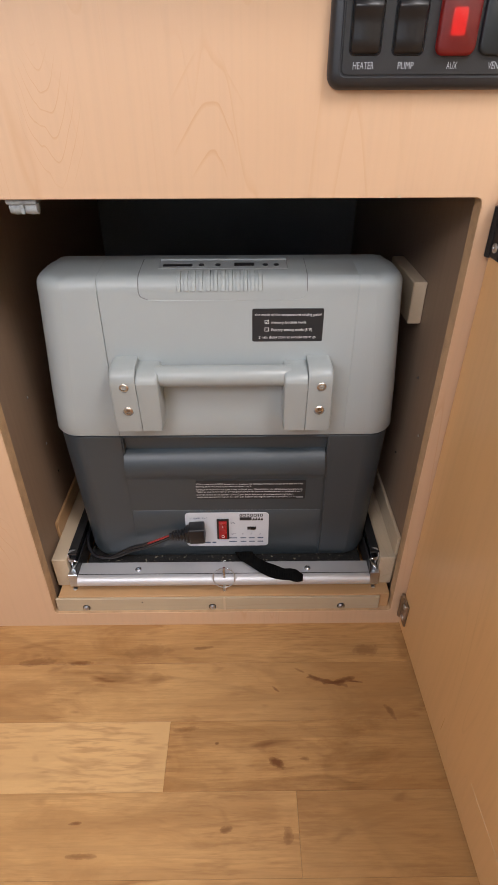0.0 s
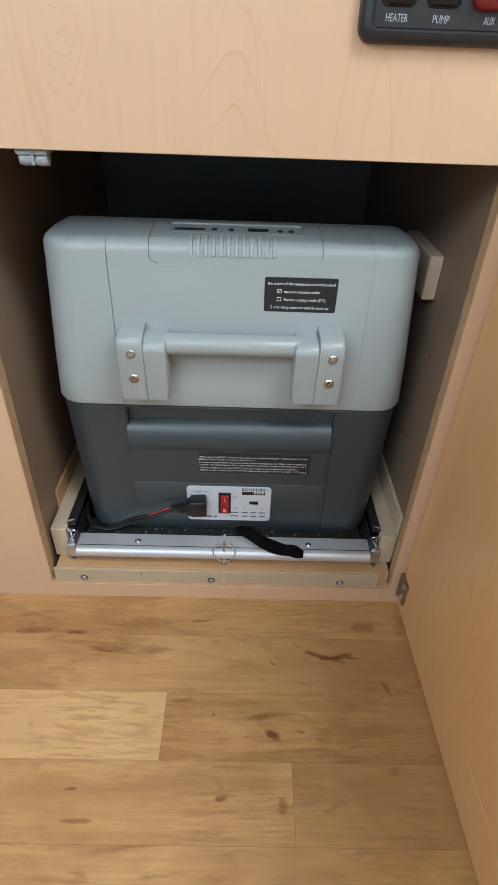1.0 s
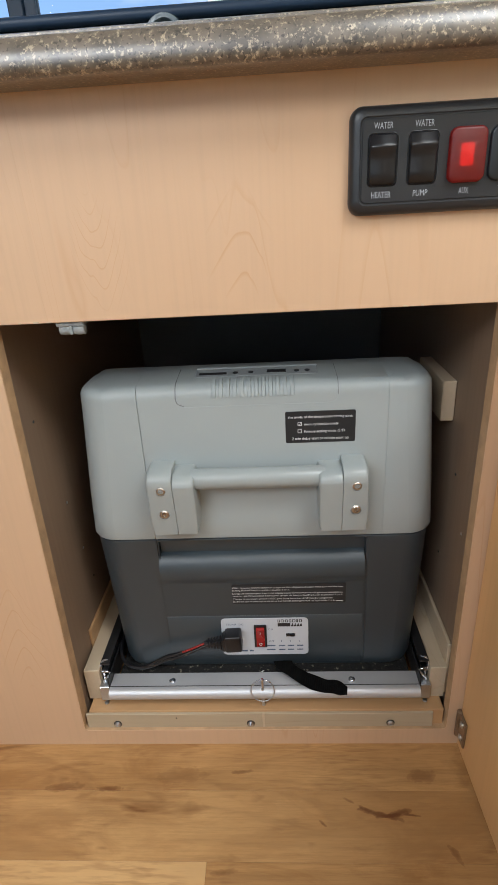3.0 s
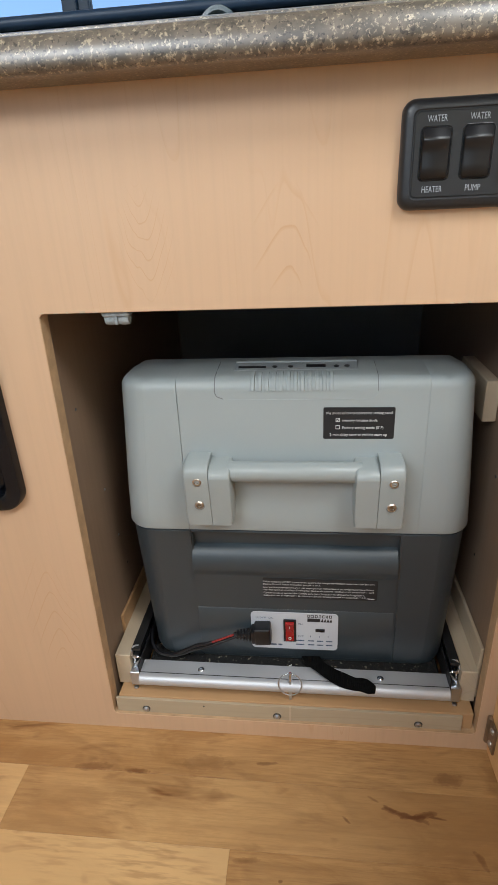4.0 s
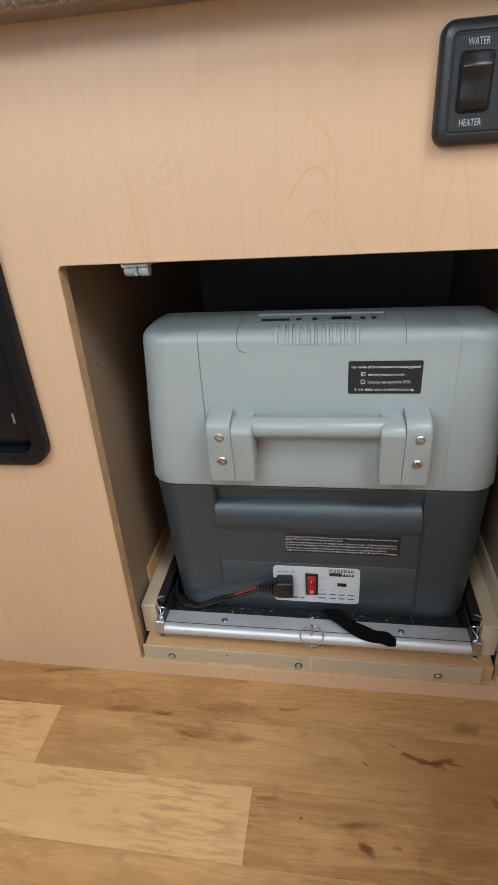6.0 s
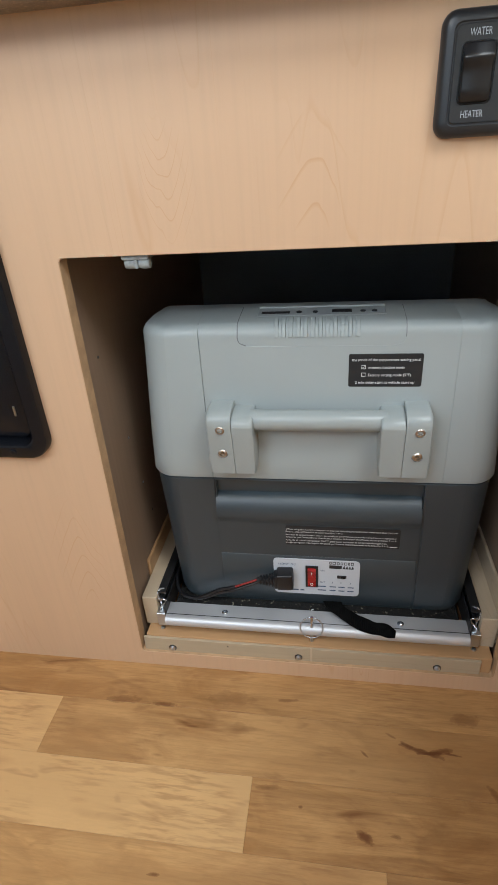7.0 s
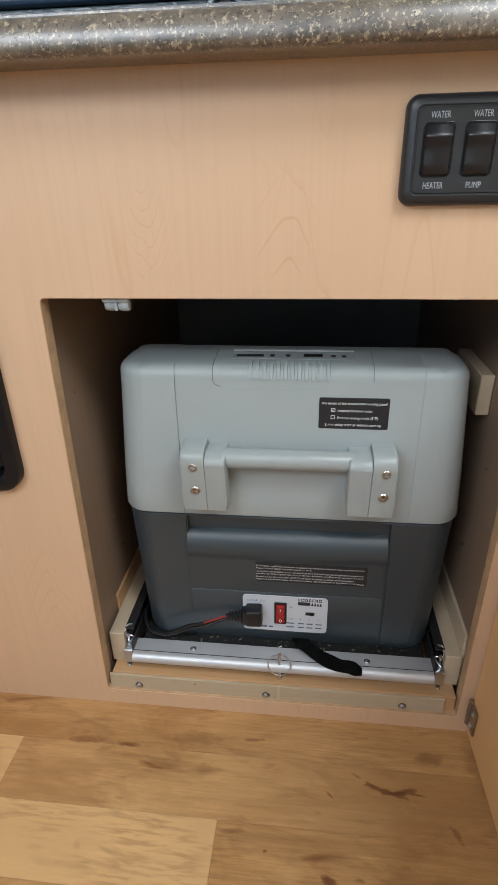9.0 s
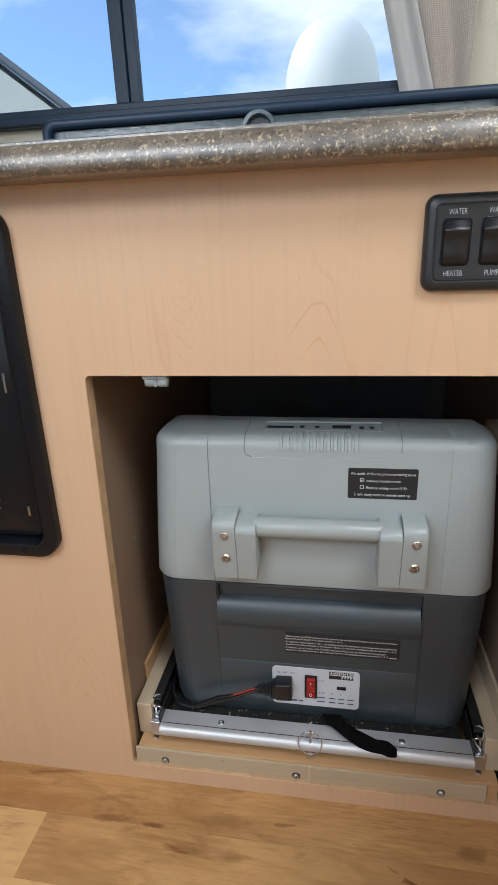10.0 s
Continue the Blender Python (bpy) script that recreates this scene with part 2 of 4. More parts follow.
def floor_wood():
    """Vinyl plank print; each plank has its own tone, shift of grain, knots and dark flecks."""
    n = Nodes("plank_print")
    info = n.add("ShaderNodeObjectInfo")
    geo = n.add("ShaderNodeNewGeometry")
    sh = n.add("ShaderNodeVectorMath")
    sh.operation = "SCALE"
    sh.inputs[0].default_value = (7.3, 3.1, 5.7)
    n.link(info.outputs["Random"], sh.inputs["Scale"])
    ad = n.add("ShaderNodeVectorMath")
    ad.operation = "ADD"
    n.link(geo.outputs["Position"], ad.inputs[0])
    n.link(sh.outputs[0], ad.inputs[1])
    v = ad.outputs[0]
    grain = n.noise(60.0, (0.06, 1, 1), 6, 0.62, 0.8, vector=v)
    cloud = n.noise(11.0, (0.26, 1, 1), 6, 0.62, 1.1, vector=v)
    figure = n.noise(17.0, (0.34, 1, 1), 6, 0.66, 1.3, vector=v)
    fine = n.noise(420.0, (0.05, 1, 1), 4, 0.7, 0.2, vector=v)
    rings = n.math("FRACT", n.math("MULTIPLY", n.noise(6.5, (0.3, 1, 1), 2, 0.5, 0.8, vector=v), 7.0))
    ring = n.ramp(rings, (0.0, 0.0), (0.6, 0.35), (0.9, 1.0), (1.0, 0.0))
    fleck = n.ramp(n.noise(30.0, (0.34, 1, 1), 3, 0.55, 0.8, (4.1, 2.2, 0.0), vector=v), (0.57, 0.0), (0.74, 1.0))
    spots = n.ramp(n.noise(7.0, (0.5, 1, 1), 2, 0.5, 0.5, vector=v), (0.44, 0.0), (0.55, 1.0))
    col = n.mix(n.ramp(cloud, (0.34, 0.0), (0.66, 1.0)), (0.632, 0.362, 0.147), (0.388, 0.186, 0.060))
    col = n.mix(n.math("MULTIPLY", n.ramp(figure, (0.50, 0.0), (0.64, 1.0)), 0.58), col, (0.29, 0.118, 0.030))
    col = n.mix(n.math("MULTIPLY", n.ramp(grain, (0.46, 0.0), (0.66, 1.0)), 0.34), col, (0.23, 0.105, 0.034))
    col = n.mix(n.math("MULTIPLY", n.ramp(fine, (0.46, 0.0), (0.64, 1.0)), 0.32), col, (0.21, 0.095, 0.028))
    col = n.mix(n.math("MULTIPLY", ring, 0.30), col, (0.22, 0.10, 0.033))
    tone = n.add("ShaderNodeSeparateColor")
    n.link(info.outputs["Color"], tone.inputs[0])
    col = n.mix(tone.outputs[0], col, n.mix(0.76, col, (0.705, 0.450, 0.212)))
    col = n.mix(n.math("MULTIPLY", tone.outputs[1], 0.6), col, (0.17, 0.075, 0.024))
    col = n.mix(n.math("MULTIPLY", n.math("MULTIPLY", fleck, spots), 0.85), col, (0.17, 0.062, 0.018))
    tiny = n.ramp(n.noise(60.0, (0.30, 1, 1), 2, 0.5, 0.5, (1.3, 5.2, 0.0), vector=v), (0.62, 0.0), (0.76, 1.0))
    col = n.mix(n.math("MULTIPLY", tiny, 0.38), col, (0.16, 0.06, 0.02))
    # slanting chatter marks across the plank with the tear
    turned = n.add("ShaderNodeMapping", Rotation=(0.0, 0.0, radians(52)), Scale=(0.10, 1, 1))
    n.link(geo.outputs["Position"], turned.inputs["Vector"])
    mark = n.ramp(n.noise(210.0, detail=3, rough=0.6, vector=turned.outputs["Vector"]), (0.46, 0.0), (0.62, 1.0))
    where = n.ramp(n.noise(9.0, (1, 1, 1), 2, 0.5, 0.4, (0.8, 0.3, 0.0)), (0.46, 0.0), (0.62, 1.0))
    col = n.mix(n.math("MULTIPLY", n.math("MULTIPLY", mark, where), 0.40), col, (0.24, 0.105, 0.036))
    # the knots and the long dark tear of the planks before the cabinet
    wob = n.noise(85.0, (0.7, 1, 1), 4, 0.65)
    sep = n.add("ShaderNodeSeparateXYZ")
    n.link(geo.outputs["Position"], sep.inputs[0])
    for kx, ky, rx, ry, turn, dark in ((0.067, -0.195, 0.010, 0.006, -0.5, 0.9), (0.100, -0.190, 0.006, 0.003, 0.0, 0.6),
                                       (0.137, -0.092, 0.030, 0.0035, -0.25, 0.85), (0.165, -0.090, 0.016, 0.004, 0.2, 0.8),
                                       (0.105, -0.077, 0.008, 0.002, -0.5, 0.5), (0.07, -0.103, 0.006, 0.002, -0.7, 0.7),
                                       (-0.26, -0.060, 0.030, 0.006, 0.05, 0.6), (-0.20, -0.062, 0.020, 0.004, 0.0, 0.75),
                                       (-0.11, -0.045, 0.035, 0.012, 0.1, 0.35), (-0.03, -0.04, 0.014, 0.003, 0.1, 0.6),
                                       (0.20, -0.045, 0.02, 0.010, 0.0, 0.5), (0.01, -0.262, 0.008, 0.004, 0.2, 0.7),
                                       
                                       (0.215, -0.135, 0.004, 0.012, 0.5, 0.6), (-0.14, -0.285, 0.016, 0.003, 0.0, 0.6),
                                       (0.122, -0.086, 0.010, 0.0022, -0.42, 0.7), (0.150, -0.094, 0.016, 0.0024, 0.12, 0.95), (0.176, -0.093, 0.012, 0.0020, -0.10, 0.9),
                                       (-0.045, -0.155, 0.016, 0.004, 0.1, 0.5), (-0.005, -0.172, 0.003, 0.002, 0.0, 0.7), (-0.155, -0.255, 0.008, 0.002, 0.1, 0.8), (0.075, -0.268, 0.006, 0.009, 0.0, 0.6)):
        dx, dy = n.math("SUBTRACT", sep.outputs["X"], kx), n.math("SUBTRACT", sep.outputs["Y"], ky)
        c, s = math.cos(turn), math.sin(turn)
        u = n.math("DIVIDE", n.math("ADD", n.math("MULTIPLY", dx, c), n.math("MULTIPLY", dy, s)), rx)
        w = n.math("DIVIDE", n.math("SUBTRACT", n.math("MULTIPLY", dy, c), n.math("MULTIPLY", dx, s)), ry)
        d = n.math("SQRT", n.math("ADD", n.math("MULTIPLY", u, u), n.math("MULTIPLY", w, w)))
        d = n.math("ADD", d, n.math("MULTIPLY", n.math("SUBTRACT", wob, 0.5), 2.0))
        mask = n.ramp(d, (0.35, dark), (0.85, dark * 0.5), (1.0, 0.0))
        col = n.mix(mask, col, (0.15, 0.052, 0.016))
    n.bump(grain, 0.12, 0.0005)
    return n.finish(col, n.math("ADD", n.math("MULTIPLY", grain, 0.15), 0.33))


def granite():
    """Speckled brown and cream countertop laminate."""
    n = Nodes("granite_laminate")
    a = n.noise(300.0, detail=3, rough=0.68)
    b = n.noise(380.0, detail=2)
    c = n.noise(60.0, detail=4)
    col = n.mix(n.ramp(c, (0.42, 0.0), (0.6, 1.0)), (0.075, 0.060, 0.048), (0.14, 0.112, 0.088))
    col = n.mix(n.ramp(a, (0.54, 0.0), (0.66, 1.0)), col, (0.44, 0.365, 0.26))
    col = n.mix(n.ramp(b, (0.60, 0.0), (0.66, 1.0)), col, (0.03, 0.022, 0.018))
    n.bump(a, 0.05, 0.0004)
    return n.finish(col, 0.36, Coat_Weight=1.0, Coat_Roughness=0.36, Coat_IOR=1.6)


def carpet_black():
    n = Nodes("speckled_rubber_mat")
    a = n.noise(170.0, detail=3, rough=0.6)
    col = n.mix(n.ramp(a, (0.62, 0.0), (0.68, 1.0)), (0.005, 0.005, 0.005), (0.20, 0.18, 0.14))
    n.bump(a, 1.0, 0.005)
    return n.finish(col, 0.85)


def weave(name, a, b, scale):
    n = Nodes(name)
    sep = n.add("ShaderNodeSeparateXYZ")
    n.link(n.co, sep.inputs[0])
    wx = n.math("SINE", n.math("MULTIPLY", sep.outputs["X"], scale))
    wz = n.math("SINE", n.math("MULTIPLY", sep.outputs["Z"], scale))
    w = n.math("ADD", n.math("MULTIPLY", n.math("MAXIMUM", wx, wz), 0.35), n.math("MULTIPLY", n.noise(scale * 0.25, detail=3), 0.6))
    n.bump(w, 0.6, 0.001)
    return n.finish(n.mix(n.ramp(w, (0.25, 0.0), (0.8, 1.0)), a, b), 0.95)


def glass_pane():
    n = Nodes("window_glass")
    return n.finish((0.93, 0.97, 0.97), 0.01, 0.0, Transmission_Weight=1.0, IOR=1.02)


M_PANEL = maple("maple_laminate", line=(0.50, 0.265, 0.125), strength=0.40,
                figures=((-0.123, 0.64, -2.6, 0.017, 0.030, 0.055), (0.003, 0.640, 1.5, 0.038, 0.032, 0.050), (-0.30, 0.20, 2.2, 0.03, 0.04, 0.10), (-0.62, 0.25, -2.0, 0.03, 0.05, 0.12)))
M_DOOR = maple("maple_laminate_door", (0.74, 0.450, 0.212), (0.5, 0.27, 0.11), "z", 0.3, 0.30)
# brown ply; shade inside the compartment is put into its darker colour
M_CAVITY = maple("shaded_brown_ply_lining", (0.255, 0.178, 0.125), (0.18, 0.12, 0.08), "z", 0.3, 0.5)
# dark back board, its colour raised to paint in lens haze
M_BACK = plain("haze_lifted_back_board", (0.125, 0.145, 0.150), 0.36, wear=6, var=0.4)
M_EDGE = plain("raw_ply_edge", (0.46, 0.30, 0.17), 0.7, grain=900, var=0.35, wear=60)
M_PINE = maple("pine_batten", (0.55, 0.445, 0.32), (0.40, 0.30, 0.19), "y", 0.35, 0.55)
M_STRIP = maple("pine_strip", (0.46, 0.375, 0.265), (0.34, 0.23, 0.13), "x", 0.35, 0.55)
M_BASE = maple("base_board_laminate", (0.50, 0.30, 0.15), (0.36, 0.2, 0.09), "x", 0.3, 0.45)
M_FLOOR = floor_wood()
M_GROUT = plain("plank_joint", (0.34, 0.19, 0.085), 0.8)
M_TOP = granite()
M_LIGHT = plain("light_grey_plastic", (0.338, 0.378, 0.384), 0.42, grain=1400, depth=0.22, var=0.05, wear=9)
M_HANDLE = plain("grey_handle_plastic", (0.318, 0.350, 0.350), 0.38, grain=1200, depth=0.12, var=0.05)
M_DARK = plain("slate_grey_plastic", (0.027, 0.040, 0.050), 0.44, grain=1500, depth=0.3, var=0.08, wear=9, Specular_IOR_Level=0.75)
M_STEEL = plain("zinc_steel", (0.58, 0.61, 0.66), 0.28, 1.0, grain=700, var=0.12)
M_ALU = plain("brushed_aluminium", (0.60, 0.61, 0.64), 0.50, 0.6, grain=900, depth=0.1, var=0.08)
M_GREASED = plain("blackened_steel", (0.05, 0.05, 0.052), 0.35, 0.6, var=0.3)
M_HINGE = plain("worn_bronze_hinge", (0.30, 0.235, 0.175), 0.33, 0.85, var=0.4, wear=60)
M_BLACK = plain("black_plastic", (0.007, 0.007, 0.009), 0.36, grain=1200, depth=0.12, var=0.15)
M_GLOSS = plain("black_enamel", (0.006, 0.007, 0.010), 0.18, grain=300, depth=0.05, var=0.2, Specular_IOR_Level=0.32)
M_SWITCH = plain("charcoal_plastic", (0.019, 0.021, 0.025), 0.38, grain=1500, depth=0.25, var=0.1)
M_BLANK = plain("smoky_blank_plastic", (0.012, 0.017, 0.021), 0.3, var=0.1)
M_STICKER = plain("black_sticker", (0.013, 0.015, 0.018), 0.5, var=0.1)
M_WHITE_INK = plain("white_ink", (0.72, 0.74, 0.76), 0.6)
M_SWITCH_INK = plain("dull_white_ink", (0.40, 0.44, 0.49), 0.6)
M_BLACK_INK = plain("black_ink", (0.015, 0.015, 0.017), 0.6)
M_BLUE_INK = plain("blue_grey_ink", (0.06, 0.09, 0.16), 0.6)
M_SILVER = plain("silver_sticker", (0.52, 0.55, 0.60), 0.4, var=0.05)
M_RED = plain("red_rocker", (0.30, 0.010, 0.010), 0.3, var=0.1)
M_WIRE_RED = plain("red_wire", (0.30, 0.015, 0.012), 0.4)
M_STRAP = weave("black_webbing", (0.003, 0.003, 0.003), (0.006, 0.006, 0.006), 2600)
M_STRAP.node_tree.nodes["Principled BSDF"].inputs["Specular IOR Level"].default_value = 0.08
M_CATCH = plain("clear_grey_plastic", (0.46, 0.52, 0.55), 0.22, grain=300, depth=0.6, var=0.5, wear=120, Transmission_Weight=0.35)
M_MAT = carpet_black()
M_WALL = weave("beige_wall_fabric", (0.64, 0.60, 0.51), (0.66, 0.62, 0.53), 5200)
M_CURTAIN = weave("woven_curtain", (0.31, 0.265, 0.24), (0.46, 0.41, 0.38), 2300)
M_LINING = weave("curtain_lining", (0.47, 0.46, 0.47), (0.53, 0.52, 0.53), 5200)
M_CEIL = plain("ceiling_vinyl", (0.72, 0.70, 0.66), 0.7)
M_FRAME = plain("dark_window_frame", (0.010, 0.026, 0.055), 0.40, var=0.1, Specular_IOR_Level=0.3)
M_GLASS = glass_pane()


def textured_enamel():
    n = Nodes("orange_peel_black_enamel")
    a = n.noise(210.0, detail=2)
    n.bump(a, 0.35, 0.0014)
    # blue-grey in the black enamel's colour stands in for reflected light
    return n.finish(n.mix(n.noise(14.0), (0.045, 0.070, 0.085), (0.060, 0.085, 0.10)), 0.26)


M_SCRATCH = plain("pale_scratch", (0.60, 0.47, 0.33), 0.7)
M_LID = textured_enamel()


def red_lens(name, colour, glow):
    n = Nodes(name)
    a = n.noise(90.0, detail=3)
    n.finish(n.mix(a, colour, tuple(c * 0.6 for c in colour)), 0.4, Specular_IOR_Level=0.25)
    n.b.inputs["Emission Color"].default_value = (1.0, 0.02, 0.015, 1)
    n.b.inputs["Emission Strength"].default_value = glow
    return n.m


M_LENS = red_lens("red_lit_rocker", (0.50, 0.020, 0.018), 0.03)
M_LENS.node_tree.nodes["Principled BSDF"].inputs["Transmission Weight"].default_value = 0.80
M_LENS.node_tree.nodes["Principled BSDF"].inputs["Roughness"].default_value = 0.42
M_LAMP = red_lens("red_pilot_lamp", (0.45, 0.02, 0.02), 1.1)

# ---- the large structure ----
floor_ob = part("floor", box(-1.7, 1.3, -1.34, 0.66, -0.030, -0.0030), M_GROUT)
tagged(floor_ob, "vinyl wood-plank floor with knots and brown flecks", "floor", kind="structure")

ground = part("ground", box(-400, 400, -400, 400, -0.75, -0.55), plain("dry_grass", (0.16, 0.17, 0.08), 0.9, grain=3.0, wear=0.2, var=0.4))
tagged(ground, "dry grassy ground outside the van", "ground", kind="structure")

W0, W1, WZ0, WZ1 = -0.98, 0.205, 0.958, 1.50   # galley window opening


def wall_xz(name, x0, x1, z0, z1, y0, y1, holes=(), label="beige fabric-lined van wall"):
    bm = slab([(x1, z1), (x0, z1), (x0, z0), (x1, z0)], [[(b, d), (a, d), (a, c), (b, c)] for a, b, c, d in holes], y0, y1)
    return tagged(part(name, bm, M_WALL), label, "wall", kind="structure")


wall_xz("wall_north", -1.7, 1.3, -0.03, 1.90, 0.625, 0.665, [(W0, W1, WZ0, WZ1)])
# unseen south wall; its opening is added for the left-hand lamp
wall_xz("wall_south", -1.7, 1.3, -0.03, 1.90, -1.38, -1.34, [(-1.20, 0.10, 0.55, 1.80)])
# unseen end walls, added to close the room
for wall_name, wx in (("wall_west", -1.74), ("wall_east", 1.30)):
    tagged(part(wall_name, box(wx, wx + 0.04, -1.38, 0.665, -0.03, 1.90), M_WALL), "beige fabric-lined van wall", "wall", kind="structure")
# unseen ceiling, with an opening added above the overhead lamp
ceil_bm = bmesh.new()
for cx0, cx1, cy0, cy1 in ((-1.74, 0.43, -1.38, 0.665), (1.13, 1.34, -1.38, 0.665), (0.43, 1.13, -1.38, -1.25), (0.43, 1.13, -0.55, 0.665)):
    add_box(ceil_bm, cx0, cx1, cy0, cy1, 1.90, 1.94)
tagged(part("ceiling", ceil_bm, M_CEIL), "unseen pale vinyl van ceiling with an added light opening", "ceiling", kind="structure")

# galley window
win = thing("window_1", (-0.39, 0.645, WZ0), "sliding window with a dark metal frame", "window", kind="structure")
fr = bmesh.new()
for a, b, c, d in ((W0, W1, WZ0 - 0.012, WZ0 + 0.016), (W0, W1, WZ1 - 0.02, WZ1), (W0, W0 + 0.02, WZ0 + 0.016, WZ1 - 0.02), (W1 - 0.02, W1, WZ0 + 0.016, WZ1 - 0.02)):
    add_box(fr, a, b, 0.600, 0.645, c, d, 0.002)
part("window_frame", fr, M_FRAME, win)
part("track", box(W0, W1, 0.592, 0.600, WZ0 - 0.010, WZ0 + 0.004, 0.0015), M_FRAME, win)
mu = box(-0.400, -0.374, 0.606, 0.640, WZ0 + 0.016, WZ1 - 0.02, 0.002)
add_box(mu, -0.374, -0.354, 0.614, 0.636, WZ0 + 0.016, WZ1 - 0.02, 0.002)
part("mullion", mu, M_FRAME, win)
for a, b, y in ((W0 + 0.02, -0.400, 0.626), (-0.354, W1 - 0.02, 0.622)):
    pane = part("pane", box(a, b, y, y + 0.004, WZ0 + 0.016, WZ1 - 0.02), M_GLASS, win)
    pane.visible_shadow = False

# ---- galley cabinet ----
OX, OZ0, OZ1 = 0.246, 0.0270, 0.5825    # half width, bottom and top of the open compartment


def cut_out(grow, r):
    """The hand-cut opening, a little narrower at the top and right than at the bottom left."""
    pts = rounded_rect(-OX - grow, OX + grow, OZ0 - grow, OZ1 + grow, r, 4)
    return [(x + (0.0075 * (z - OZ0) / (OZ1 - OZ0) if x < 0 else -0.0045), z) for x, z in pts]


cab = thing("galley_cabinet", (0, 0.3, 0), "maple-laminate galley cabinet with an open compartment", "cabinet")
opening = cut_out(0.0, 0.006)
vent_hole = rounded_rect(-0.72, -0.315, 0.378, 0.735, 0.02, 4)
body = part("front_panel", slab([(0.80, 0.767), (-1.25, 0.767), (-1.25, 0.0), (0.80, 0.0)], [opening, vent_hole], 0.0, 0.018), M_PANEL, cab)
# thin raw edge of the cut-out, with small chips along the top
rim = bmesh.new()
rr = cut_out(-0.0006, 0.0055)
ro = cut_out(0.001, 0.007)
slab(ro, [rr], 0.0012, 0.0172, rim)
part("cut_edge", rim, M_EDGE, cab, "raw plywood edge of the cut-out")
rnd = random.Random(4)
for cx in (-0.236, -0.222, -0.210, -0.196, -0.183, 0.150, 0.157, 0.166):
    w = rnd.uniform(0.002, 0.006)
    part("chip", box(cx, cx + w, -0.0006, 0.001, OZ1 - 0.0004, OZ1 + rnd.uniform(0.0006, 0.0016), 0.0003, 1), M_PINE, cab)
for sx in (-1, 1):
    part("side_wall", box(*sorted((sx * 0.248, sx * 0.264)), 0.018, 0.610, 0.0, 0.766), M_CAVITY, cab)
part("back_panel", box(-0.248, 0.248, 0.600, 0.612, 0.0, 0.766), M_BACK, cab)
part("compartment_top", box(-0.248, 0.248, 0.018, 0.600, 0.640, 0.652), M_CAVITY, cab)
part("compartment_floor", box(-0.248, 0.248, 0.018, 0.600, 0.0, 0.0085), M_BASE, cab)
part("end_panel", box(-1.25, -1.232, 0.018, 0.61, 0.0, 0.767), M_PANEL, cab)
part("end_panel", box(0.782, 0.80, 0.018, 0.61, 0.0, 0.767), M_PANEL, cab)
# tiny nail heads and holes on the lining
for x, y, z in ((-0.248, 0.10, 0.33), (-0.248, 0.12, 0.245), (-0.248, 0.135, 0.185), (-0.248, 0.02, 0.10), (-0.248, 0.06, 0.46),
                (0.248, 0.09, 0.36), (0.248, 0.12, 0.225), (0.248, 0.05, 0.30)):
    s = 1 if x < 0 else -1
    part("nail_head", lathe([(0.0019, 0.0), (0.0019, 0.0006), (0.0012, 0.001)], (x, y, z), Matrix.Rotation(radians(90 * s), 4, "Y"), 8), M_STEEL, cab)

# door catch under the top edge
catch = part("catch", box(-0.1770, -0.1495, 0.004, 0.022, 0.5770, 0.5821, 0.002), M_CATCH, cab, "clear grey plastic roller catch")
for rx in (-0.1700, -0.1562):
    part("roller", lathe([(0.003, -0.0062), (0.0054, -0.0052), (0.0062, 0.0), (0.0054, 0.0052), (0.003, 0.0062)], (rx, 0.0125, 0.5737), Matrix.Rotation(radians(90), 4, "Y"), 16), M_CATCH, catch, smooth=50)
part("clip", box(-0.1648, -0.1614, 0.005, 0.020, 0.5690, 0.5775, 0.001), M_CATCH, catch)

# wooden stop block on the lining
part("stop_block", box(0.2315, 0.2475, 0.118, 0.230, 0.4190, 0.4705, 0.0012, 1), M_PINE, cab, "pale pine stop block")

# door, swung wide
door = part("door", box(0.2535, 0.2715, -0.520, -0.004, 0.006, 0.590, 0.0012, 1), M_DOOR, cab, "open maple-laminate door")
part("edge_band", box(0.2530, 0.2720, -0.5225, -0.520, 0.006, 0.590, 0.0004, 1), M_PANEL, door)
for hz, mat_h, dy in ((0.5555, M_BLACK, -0.003), (0.046, M_HINGE, 0.0)):
    hinge = part("hinge", box(0.2502, 0.2535, -0.027 + dy, -0.005 + dy, hz - 0.021, hz + 0.021, 0.0016, 3), mat_h, door, "cabinet hinge")
    part("knuckle", lathe([(0.002, -0.022), (0.0040, -0.021), (0.0040, 0.021), (0.002, 0.022)], (0.2512, -0.0055 + dy, hz), None, 12), mat_h, hinge)
    for k in (-0.011, 0.011):
        part("screw", lathe([(0.0044, 0.0), (0.0044, 0.0006), (0.003, 0.0018), (0.0012, 0.0018), (0.0012, 0.0008)], (0.2502, -0.0175 + dy, hz + k), Matrix.Rotation(radians(-90), 4, "Y"), 14), M_STEEL, hinge)
door.matrix_basis = Matrix.Translation((0.2560, 0, 0)) @ Matrix.Rotation(radians(1.1), 4, "Z") @ Matrix.Translation((-0.2535, 0, 0))
part("scratch", box(0.25325, 0.2536, -0.330, -0.250, 0.0717, 0.0721, 0.0001, 1), M_SCRATCH, door, "pale scratch")


